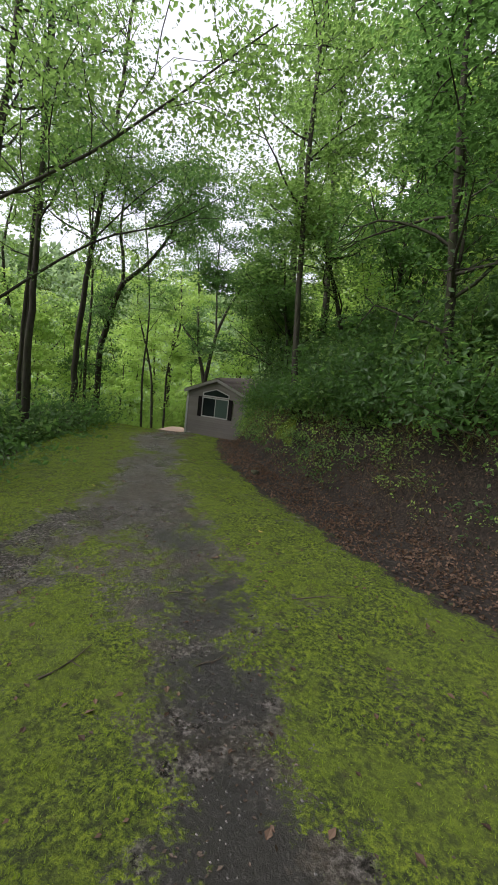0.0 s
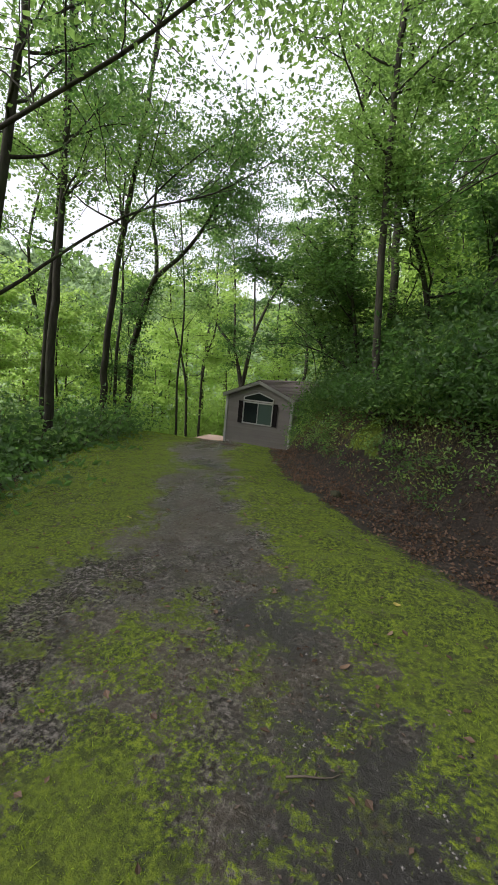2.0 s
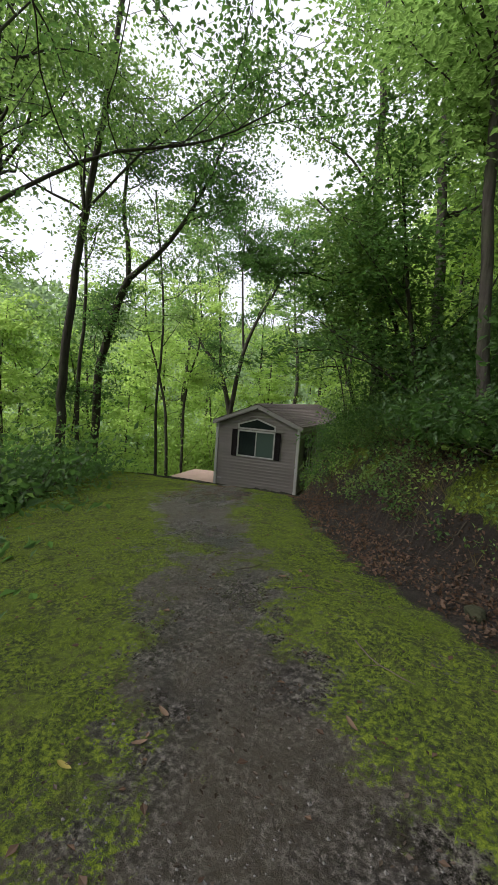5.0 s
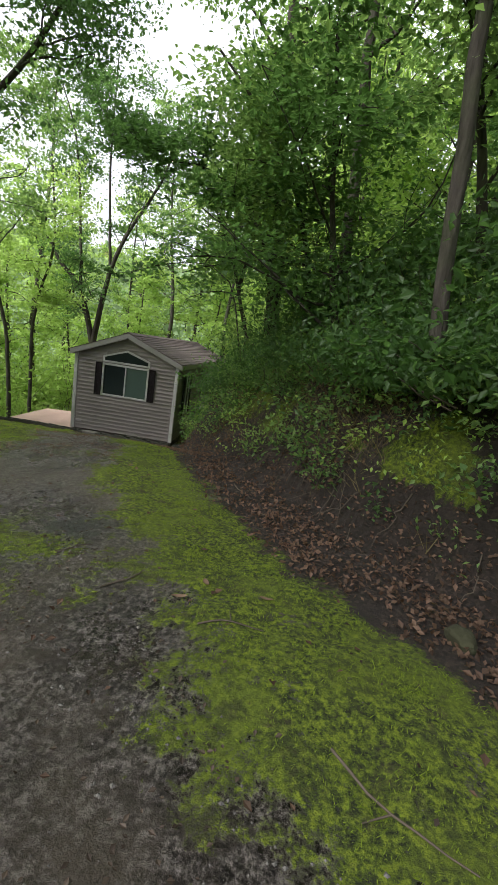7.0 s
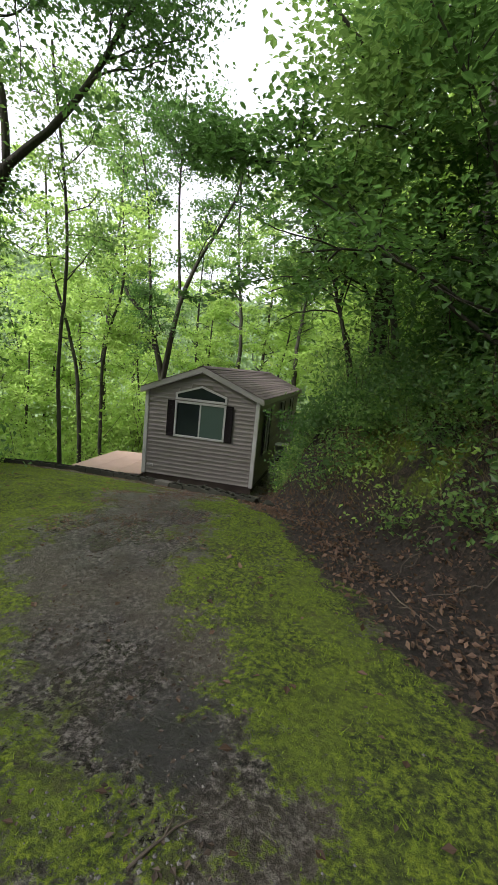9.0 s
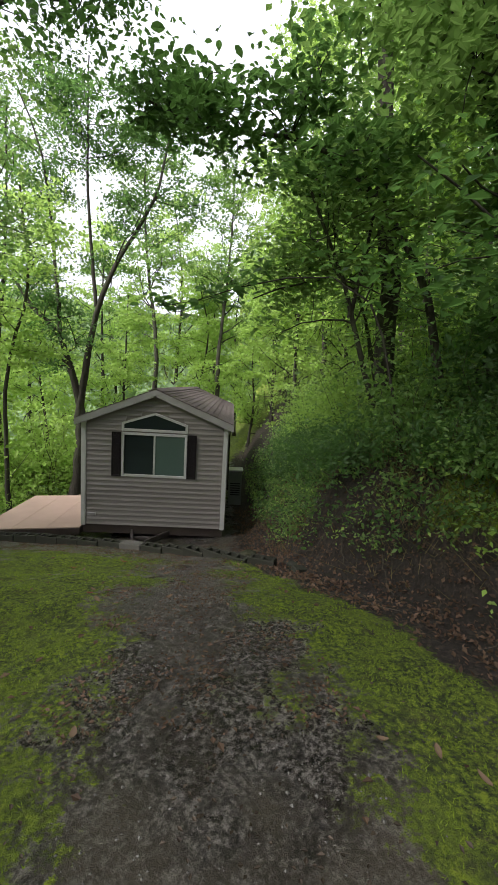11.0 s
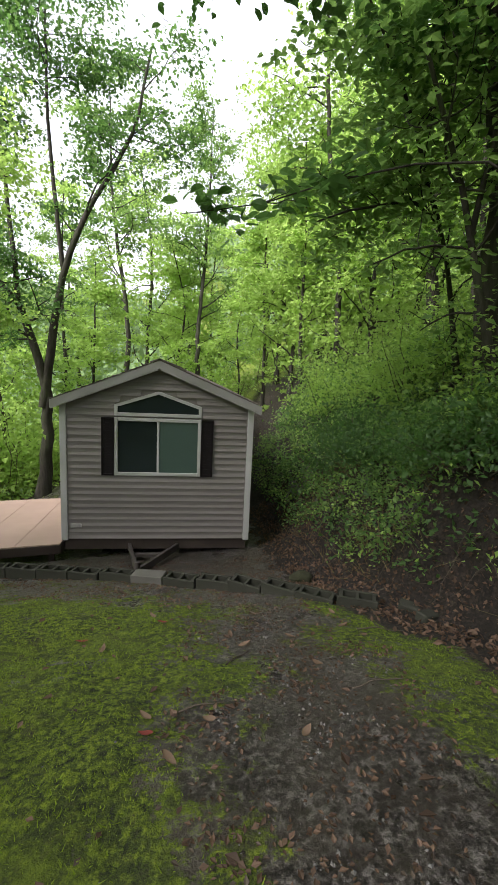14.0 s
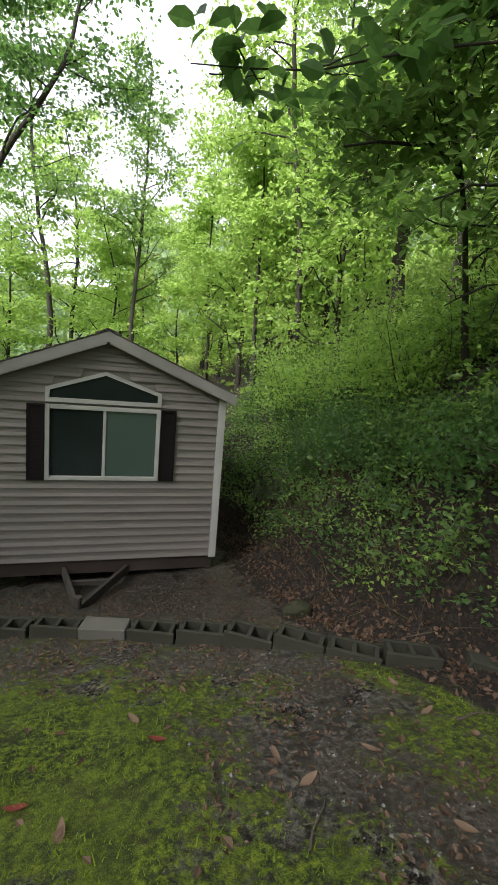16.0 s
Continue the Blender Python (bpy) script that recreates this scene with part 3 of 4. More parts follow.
def window(parent, w, h, m, mullion=True, curtain=False, shutters=True):
    """A vinyl window with sash, two panes and a shutter at each side; it lies in xz, outside towards -y."""
    ob = part("window", frame_ring(w, h, 0.055, -0.050, 0.0), M_TRIM, parent, "white vinyl window frame")
    ob.matrix_world = m
    if mullion:
        b = part("mullion", box(bmesh.new(), -0.02, -0.038, -h / 2 + 0.05, 0.02, -0.004, h / 2 - 0.05, 0.004), M_TRIM, ob)
    for s in (-1, 1):
        a, c = sorted((s * 0.012, s * (w / 2 - 0.05)))
        part("pane", box(bmesh.new(), a, -0.018 - 0.006 * s, -h / 2 + 0.05, c, -0.012 - 0.006 * s, h / 2 - 0.05), M_SHADE if curtain and s > 0 else M_GLASS, ob, "grey-green pane with drawn blind" if curtain and s > 0 else "")
    if shutters:
        for s in (-1, 1):
            a, c = sorted((s * (w / 2 + 0.004), s * (w / 2 + 0.21)))
            sh = part("shutter", frame_ring(0.206, h, 0.035, -0.062, -0.036, (a + c) / 2), M_SHUTTER, ob, "black louvred shutter")
            bm = bmesh.new()
            k = int((h - 0.08) / 0.045)
            for i in range(k):
                zz = -h / 2 + 0.045 + i * (h - 0.08) / k
                prism(bm, [(-0.058, zz), (-0.054, zz), (-0.043, zz + 0.04), (-0.047, zz + 0.04)], "x", a + 0.034, c - 0.034)
            part("louvres", bm, M_SHUTTER, sh)
            part("back_panel", box(bmesh.new(), a + 0.030, -0.0415, -h / 2 + 0.030, c - 0.030, -0.0365, h / 2 - 0.030), M_SHUTTER, sh)
    return ob


def frame_ring(w, h, t, y0, y1, cx=0.0):
    bm = bmesh.new()
    box(bm, cx - w / 2, y0, -h / 2, cx - w / 2 + t, y1, h / 2, 0.004)
    box(bm, cx + w / 2 - t, y0, -h / 2, cx + w / 2, y1, h / 2, 0.004)
    box(bm, cx - w / 2 + t, y0, -h / 2, cx + w / 2 - t, y1, -h / 2 + t, 0.004)
    box(bm, cx - w / 2 + t, y0, h / 2 - t, cx + w / 2 - t, y1, h / 2, 0.004)
    return bm


WZT = 2.625  # top of the lower window
window(cabin, WX1 - WX0, WZT - WZ0, pose((WX0 + WX1) / 2, 0, (WZT + WZ0) / 2), curtain=True)
# peaked light above
ol = [(WX0, WZT + 0.03), (WX1, WZT + 0.03), (WX1, 2.84), ((WX0 + WX1) / 2, 3.08), (WX0, 2.84)]
inn = [(WX0 + 0.05, WZT + 0.085), (WX1 - 0.05, WZT + 0.085), (WX1 - 0.05, 2.805), ((WX0 + WX1) / 2, 3.03), (WX0 + 0.05, 2.805)]
bm = bmesh.new()
va = [[bm.verts.new((p[0], y, p[1])) for p in loop] for loop in (ol, inn) for y in (-0.042, 0.0)]
for i in range(5):
    j = (i + 1) % 5
    bm.faces.new((va[0][i], va[0][j], va[2][j], va[2][i]))
    bm.faces.new((va[0][i], va[1][i], va[1][j], va[0][j]))
    bm.faces.new((va[2][i], va[2][j], va[3][j], va[3][i]))
bmesh.ops.recalc_face_normals(bm, faces=bm.faces)
light = part("peaked_window", bm, M_TRIM, cabin, "peaked white-framed transom window with dark glass")
bm = bmesh.new()
prism(bm, inn, "y", -0.016, -0.008)
part("pane", bm, M_GLASS, light)
# windows and shutters on the long side
for y, w, h, zc in ((1.35, 0.75, 1.35, 1.9), (4.6, 0.7, 0.95, 2.15), (7.4, 0.7, 0.95, 2.15)):
    window(cabin, w, h, pose(CW + 0.012, y, zc, 0, 0, 90), shutters=True)
for y, w, h, zc in ((3.2, 0.7, 0.95, 2.1), (7.0, 0.7, 0.95, 2.1)):
    window(cabin, w, h, pose(-0.012, y, zc, 0, 0, -90))
bm = bmesh.new()
box(bm, 0.12, -0.034, 0.70, 0.30, -0.018, 0.77, 0.006)
part("access_plate", bm, M_FASCIA, cabin, "small pale plastic plate")

# steel chassis below
for x in (0.75, CW - 0.75):
    bm = bmesh.new()
    prism(bm, [(x - 0.05, 0.10), (x + 0.05, 0.10), (x + 0.05, 0.115), (x + 0.008, 0.115), (x + 0.008, 0.282), (x + 0.05, 0.282), (x + 0.05, 0.297), (x - 0.05, 0.297), (x - 0.05, 0.282), (x - 0.008, 0.282), (x - 0.008, 0.115), (x - 0.05, 0.115)], "y", 0.3, CL - 0.3)
    part("chassis_beam", bm, M_UNDER, cabin)
for x0 in (1.05, 2.05):
    bm = bmesh.new()
    a, b = Vector((x0, 0.25, 0.33)), Vector((1.37, -1.15, 0.40))
    m = Matrix.Translation((a + b) / 2) @ (b - a).to_track_quat("Y", "Z").to_matrix().to_4x4()
    box(bm, -0.025, -(b - a).length / 2, -0.06, 0.025, (b - a).length / 2, 0.06, 0.004)
    bmesh.ops.transform(bm, matrix=m, verts=bm.verts)
    part("tow_beam", bm, M_STEEL, cabin, "rusty steel tow hitch beam")
bm = bmesh.new()
bmesh.ops.create_cone(bm, cap_ends=True, segments=12, radius1=0.045, radius2=0.04, depth=0.40, matrix=Matrix.Translation((1.37, -1.13, 0.36)))
part("hitch_jack", bm, M_STEEL, cabin)
bm = bmesh.new()
box(bm, 1.15, -0.35, 0.30, 1.80, -0.30, 0.36, 0.004)
part("tow_cross_bar", bm, M_STEEL, cabin)

# ---- concrete blocks ----


def block_mesh(material):
    """A hollow block with two cores, 0.39 x 0.19 x 0.19 m."""
    bm = bmesh.new()
    L, W, H, t = 0.39, 0.19, 0.19, 0.032
    for a, b, c, d in ((-L / 2, -W / 2, L / 2, -W / 2 + t), (-L / 2, W / 2 - t, L / 2, W / 2)):
        box(bm, a, b, 0, c, d, H, 0.005)
    for x in (-L / 2 + 0.02, -0.016, L / 2 - 0.052):
        box(bm, x, -W / 2 + t - 0.001, 0, x + t, W / 2 - t + 0.001, H - 0.004, 0)
    bm2 = mesh_of(bm, "concrete_block")
    bm2.materials.append(material)
    return bm2


BLOCK = block_mesh(M_BLOCK)
LINE = [(-3.0, -2.10, 0.86), (-0.8, -2.02, 0.93), (0.02, -2.07, 0.95), (0.84, -2.27, 1.0), (1.49, -2.47, 1.03), (1.85, -2.57, 1.05), (2.60, -2.87, 1.15), (3.16, -3.27, 1.25), (3.50, -3.57, 1.31), (3.82, -3.68, 1.35), (3.98, -3.76, 1.37)]
rng = np.random.default_rng(5)
path = np.array(LINE)
seg = np.concatenate([[0], np.cumsum(np.linalg.norm(np.diff(path[:, :2], axis=0), axis=1))])
s_mark = seg[4]  # the turned block stands here
s = s_mark - 0.405 * 11
while s + 0.4 < seg[-1] + 0.12:
    c = [float(np.interp(s + 0.2, seg, path[:, i])) for i in range(3)]
    d = [float(np.interp(s + 0.39, seg, path[:, i]) - np.interp(s + 0.01, seg, path[:, i])) for i in range(2)]
    rz = math.degrees(math.atan2(d[1], d[0])) + rng.normal() * 2.0
    turned = abs(s - s_mark) < 0.05
    if turned:
        bm = box(bmesh.new(), -0.195, -0.095, 0, 0.195, 0.095, 0.20, 0.008)
        me = mesh_of(bm, "concrete_block")
        me.materials.append(M_BLOCKPALE)
        ob = new("concrete_block", me)
        tagged(ob, "pale solid-faced concrete block set in the kerb row", "concrete block", "blocks edging the drive")
    else:
        ob = new("concrete_block", BLOCK)
        tagged(ob, "mossy hollow concrete block half sunk in soil", "concrete block", "blocks edging the drive")
    ob.matrix_world = pose(c[0], c[1], c[2] - 0.19 + rng.normal() * 0.008, rng.normal() * 2, rng.normal() * 1.5, rz)
    s += 0.405
for x, y, rz in ((4.24, -4.15, 25), (4.22, -3.88, -30)):
    ob = new("brick_rubble", mesh_of(box(bmesh.new(), -0.1, -0.06, 0, 0.1, 0.06, 0.09, 0.015), "brick_rubble"))
    ob.data.materials.append(M_BLOCK)
    ob.matrix_world = pose(x, y, float(ground_z(x, y)) - 0.02, 5, 8, rz)
    tagged(ob, "broken dark brick lying in leaf litter", "rubble")

# piers below the cabin
for x in (0.75, CW - 0.75):
    for y in (0.5, 3.0, 5.5, 8.0, 10.0):
        pier = thing("pier", (x, y, 0), "stacked grey concrete block pier under the cabin", "pier", "piers under the cabin")
        zg = float(ground_z(x, y)) - 0.25
        k = 3
        for i in range(k):
            part("pier_block", box(bmesh.new(), -0.2, -0.1, zg + (0.098 - zg) * i / k, 0.2, 0.1, zg + (0.098 - zg) * (i + 1) / k - 0.004, 0.006), M_BLOCK, pier)

# ---- deck ----
deck = thing("deck", (0, 0, 0), "low platform deck with weathered pinkish plywood top", "deck")
DZ = 0.44
corners = [(-2.08, -0.52), (-0.04, -0.10), (-0.04, 2.75), (-2.08, 2.35)]
for i in range(3):
    f0, f1 = i / 3 + 0.002, (i + 1) / 3 - 0.002
    def mixp(a, b, f):
        return (a[0] + (b[0] - a[0]) * f, a[1] + (b[1] - a[1]) * f)
    q = [mixp(corners[0], corners[1], f0), mixp(corners[0], corners[1], f1), mixp(corners[3], corners[2], f1), mixp(corners[3], corners[2], f0)]
    part("deck_panel", prism(bmesh.new(), q, "z", DZ - 0.018, DZ), M_DECK, deck)
for a, b in zip(corners, corners[1:] + corners[:1]):
    va, vb = Vector((*a, DZ - 0.10)), Vector((*b, DZ - 0.10))
    bm = box(bmesh.new(), -0.02, -(vb - va).length / 2, -0.07, 0.02, (vb - va).length / 2, 0.078, 0.004)
    bmesh.ops.transform(bm, matrix=Matrix.Translation((va + vb) / 2) @ (vb - va).to_track_quat("Y", "Z").to_matrix().to_4x4(), verts=bm.verts)
    part("rim_joist", bm, M_DECKEDGE, deck)
for x, y in ((-1.95, -0.38), (-0.2, 0.0), (-0.2, 2.55), (-1.95, 2.2), (-1.1, 1.1)):
    part("deck_post", box(bmesh.new(), x - 0.045, y - 0.045, float(ground_z(x, y)) - 0.2, x + 0.045, y + 0.045, DZ - 0.02, 0.004), M_DECKEDGE, deck)

# ---- service box beside the cabin ----
UX, UY = 3.46, 3.6
UZ = float(ground_z(UX, UY)) - 0.05
ac = thing("utility_box", (UX, UY, UZ), "grey metal utility box with white lid beside cabin", "utility box")
hb = 1.22 - UZ
part("casing", box(bmesh.new(), -0.2, -0.16, 0, 0.2, 0.3, hb - 0.05, 0.02), painted("grey_metal_casing", (0.2, 0.21, 0.2), 0.7, 0.5), ac)
part("lid", box(bmesh.new(), -0.225, -0.185, hb - 0.048, 0.225, 0.32, hb, 0.012), M_TRIM, ac, "white lid")
bm = bmesh.new()
for i in range(6):
    box(bm, -0.15, -0.170, 0.35 + i * 0.07, 0.15, -0.161, 0.38 + i * 0.07)
part("grille", bm, M_SHUTTER, ac)

# ---- trees that mark the walk ----
def stem(points, r0, r1):
    return (points, r0, r1)

LBL = "tall broadleaf tree with dark trunk in full leaf"
make_tree("tree", [stem([(-3.8, -2.5, -0.8), (-3.6, -2.5, 2.0), (-3.4, -2.5, 4.6), (-2.8, -2.5, 6.6), (-2.4, -2.5, 7.4)], 0.17, 0.12), stem([(-2.4, -2.5, 7.4), (-0.9, -2.5, 8.5), (0.4, -2.5, 10.3), (1.0, -2.4, 12.0)], 0.10, 0.03),
          stem([(-2.4, -2.5, 7.4), (-2.5, -2.5, 8.8), (-2.7, -2.5, 9.8), (-2.2, -2.6, 13.0)], 0.09, 0.03)], 11, 15000, 0.12, M_LEAFD, M_BARK, low=0.45, reach=2.6, limbs=9, label="forked leaning broadleaf tree beside the drive")
make_tree("tree", [stem([(-2.3, 6, -0.8), (-2.1, 6, 2.4), (-2.8, 6, 5.1), (-3.8, 6, 6.1), (-5.0, 6.2, 7.8)], 0.22, 0.04), stem([(-2.2, 6, 2.2), (-1.6, 6, 5.9), (-0.7, 6, 8.1), (0.3, 6, 9.8), (0.8, 6, 12)], 0.15, 0.03),
          stem([(-1.6, 6, 6.2), (-1.9, 6, 9.9), (-1.9, 6, 14)], 0.07, 0.02), stem([(-2.8, 6, 5.1), (-3.0, 6, 7.8), (-3.4, 6, 10.9), (-4.2, 6, 13)], 0.08, 0.02)], 12, 16000, 0.13, M_LEAFD, M_BARK, low=0.5, reach=3.0, limbs=8, label="many-stemmed dark tree behind the cabin")
make_tree("tree", [stem([foot(-3.9, 3), (-4.1, 3, 2.5), (-4.6, 3, 4.6), (-5.4, 3, 7), (-5.6, 3, 10)], 0.09, 0.03)], 13, 4500, 0.13, M_LEAFL, M_BARK, low=0.45, reach=1.8, limbs=10, label="thin crooked tree in the valley woods")
make_tree("tree", [stem([foot(-3.4, 3.6), (-3.5, 3.6, 2.5), (-3.3, 3.6, 4.4), (-2.8, 3.6, 6.3), (-3, 3.6, 9)], 0.08, 0.03)], 14, 4500, 0.13, M_LEAFL, M_BARK, low=0.5, reach=1.7, limbs=10, label="thin crooked tree in the valley woods")
make_tree("tree", [stem([foot(-3.4, -7), (-3.3, -7, 3.0), (-3.1, -7, 5.5), (-2.8, -7, 9.6), (-2.4, -7, 12.6), (-2.2, -7, 16)], 0.17, 0.05)], 15, 13000, 0.11, M_LEAF, M_BARK, low=0.5, reach=4.6, limbs=13, label=LBL)
make_tree("tree", [stem([foot(7.1, -3.3), (7.1, -3.3, 6.5), (6.9, -3.3, 9), (6.7, -3.3, 12), (6.6, -3.3, 17)], 0.15, 0.05)], 16, 9500, 0.12, M_LEAF, M_BARK, low=0.3, reach=3.2, limbs=14, label=LBL)
make_tree("tree", [stem([foot(7.75, -8.5), (7.6, -8.5, 4.6), (7.45, -8.5, 6.5), (7.3, -8.5, 9), (7.2, -8.5, 14)], 0.085, 0.045)], 17, 9500, 0.105, M_LEAF, M_BARKPALE, low=0.45, reach=3.4, limbs=13, label="straight grey-barked tree on the bank")
make_tree("tree", [stem([foot(5.9, -2.3), (5.7, -2.3, 5.5), (5.5, -2.3, 7.3), (5.3, -2.3, 9.5), (5.1, -2.3, 15)], 0.19, 0.07)], 18, 8500, 0.105, M_LEAF, M_BARKPALE, low=0.5, reach=3.0, limbs=12, label="straight grey-barked tree on the bank")
make_tree("tree", [stem([foot(6.3, 5), (6.1, 5, 6.5), (5.7, 5, 9), (5.4, 5, 12), (5.3, 5, 15)], 0.10, 0.03)], 19, 9000, 0.13, M_LEAFL, M_BARK, low=0.15, reach=2.6, limbs=16, label="slender light green tree on the hillside")
make_tree("tree", [stem([foot(5.6, -3.0), (5.2, -3.0, 4.2), (4.8, -3.0, 5.4), (4.2, -3.1, 6.6)], 0.06, 0.02), stem([(4.95, -3.0, 4.9), (5.2, -2.9, 6.4), (5.3, -2.7, 8.0)], 0.035, 0.012)], 20, 2600, 0.11, M_LEAF, M_BARK, low=0.4, reach=1.8, limbs=9, label="young sapling leaning out of the bank", flat=0.75)
make_tree("tree", [stem([foot(7.0, -6.2), (6.8, -6.2, 4.5), (6.5, -6.2, 6.0), (6.2, -6.2, 8.0)], 0.07, 0.02)], 21, 8500, 0.105, M_LEAFD, M_BARK, low=0.2, reach=2.7, limbs=15, label="young maple spreading over the bank", flat=0.75, rise=0.1)
make_tree("tree", [stem([foot(8.6, -7.0), (8.3, -7.0, 6.0), (7.6, -7.2, 8.0), (6.8, -7.4, 10)], 0.08, 0.02)], 22, 9500, 0.105, M_LEAF, M_BARK, low=0.2, reach=3.2, limbs=15, label="young maple spreading over the bank", flat=0.75, rise=0.1)
make_tree("tree", [stem([foot(11.2, -10.6), (10.9, -10.7, 6.0), (10.6, -10.9, 8.5), (10.2, -11, 12)], 0.11, 0.03)], 23, 10500, 0.105, M_LEAFD, M_BARK, low=0.15, reach=3.0, limbs=17, label="leafy dark green maple on the bank", flat=0.7, rise=0.1)
make_tree("tree", [stem([foot(6.6, -4.6), (6.3, -4.7, 5.5), (5.6, -4.9, 7.0), (4.4, -5.2, 8.2)], 0.07, 0.02)], 24, 6000, 0.12, M_LEAF, M_BARK, low=0.35, reach=2.2, limbs=13, label="young maple spreading over the bank", flat=0.75, rise=0.1)

for i, (x, y, h, lean, r) in enumerate(((-0.9, -9.1, 15, 0.5, 0.15), (-2.3, -8.2, 13, 0.9, 0.09), (-2.9, -4.0, 12, -0.6, 0.08), (-0.9, -12.9, 14, -0.4, 0.13), (-2.0, -0.9, 11, -0.7, 0.06))):
    make_tree("tree", [stem([foot(x, y), (x + lean * 0.2, y, h * 0.3), (x + lean * 0.3, y + 0.3, h * 0.6), (x + lean, y + 0.2, h)], r, 0.03)], 80 + i, 4200, 0.11, M_LEAF, M_BARK, low=0.5, reach=2.6, limbs=11, label="dark-trunked tree at the edge of the drive")

ARCH = [(-0.6, -11.2, 4.4, [(-0.3, -11.0, 5.2), (1.6, -9.2, 7.3), (3.0, -7.6, 8.3), (4.4, -6.4, 9.6)]), (0.6, -14.6, 4.6, [(0.9, -14.5, 5.4), (4.3, -13.5, 7.2), (5.8, -13.0, 8.2), (7.6, -12.2, 9.8)]), (2.2, -18.5, 4.6, None), (-2.6, -5.2, 3.8, [(-2.2, -5.0, 8.4), (0, -4.6, 10.4), (2.0, -4.4, 11.5)])]
for i, (x, y, r, arm) in enumerate(ARCH):
    stems = [stem([foot(x, y), (x + 0.2, y, 5), (x + 0.6, y + 0.3, 9), (x + 1.2, y + 0.5, 13), (x + 1.6, y + 0.6, 17)], 0.15, 0.05)]
    if arm:
        stems.append(stem(arm, 0.045, 0.012))
    make_tree("tree", stems, 60 + i, 9500, 0.105, (M_LEAFD, M_LEAF)[i % 2], M_BARK, low=0.42, reach=r, limbs=13, label="tall tree arching over the drive")
make_tree("tree", [stem([foot(6.1, -3.9), (5.6, -3.7, 5.5), (4.4, -3.3, 7.0), (2.7, -2.9, 7.4), (1.7, -2.6, 7.9)], 0.07, 0.015)], 71, 4000, 0.12, M_LEAFD, M_BARK, low=0.5, reach=1.7, limbs=13, label="sapling reaching over the cabin forecourt", flat=0.7, rise=0.1, oval=True)
make_tree("tree", [stem([foot(5.5, -4.3), (4.9, -4.1, 4.9), (3.9, -3.8, 5.2), (2.7, -3.5, 4.9), (2.0, -3.5, 4.75)], 0.022, 0.003)], 72, 120, 0.15, M_LEAFD, M_BARK, low=0.72, reach=0.45, limbs=7, label="thin sapling with large dark leaves", flat=0.7, rise=0.0, spray=0.15, sub=2, oval=True)
make_tree("tree", [stem([foot(6.2, -1.2), (5.4, -1.5, 5.6), (4.4, -1.9, 5.6), (3.5, -2.3, 5.2)], 0.05, 0.01), stem([(5.4, -1.5, 5.6), (4.6, -1.8, 7.0), (3.8, -2.2, 7.8)], 0.04, 0.01)], 73, 4800, 0.12, M_LEAF, M_BARK, low=0.3, reach=1.9, limbs=12, label="young maple spreading over the bank", flat=0.75, rise=0.05, oval=True)

# ---- woods: a few kinds, many copies ----
rng = np.random.default_rng(42)
kinds = []
for i, (h, mat, bark, low, reach, n) in enumerate(((15, M_LEAF, M_BARK, 0.3, 3.9, 6400), (13, M_LEAFL, M_BARK, 0.2, 3.5, 6200), (17, M_LEAF, M_BARKPALE, 0.38, 4.2, 6600), (9, M_LEAFL, M_BARK, 0.1, 2.8, 5500), (8, M_LEAFD, M_BARK, 0.1, 2.8, 4800))):
    w = rng.normal(size=(3, 2)) * 0.35
    kinds.append(make_tree("tree", [stem([(0, 0, -0.4), (w[0][0], w[0][1], h * 0.3), (w[1][0], w[1][1], h * 0.65), (w[2][0] * 1.5, w[2][1] * 1.5, h)], 0.011 * h, 0.02)], 100 + i, n, 0.19, mat, bark, low=low, reach=reach, limbs=17, spray=0.5,
                           label="woodland broadleaf tree in full summer leaf", group="woodland trees"))
placed = []


def plant(kind, x, y, scale):
    if any((x - a) ** 2 + (y - b) ** 2 < 2.0 for a, b in placed):
        return
    placed.append((x, y))
    m = pose(*foot(x, y, 0.1), 0, 0, rng.uniform(0, 360)) @ Matrix.Scale(scale, 4)
    if kind not in used:
        used.add(kind)
        kinds[kind].matrix_world = m
    else:
        ob = copy_thing(kinds[kind], m)
        ob.matrix_world = m


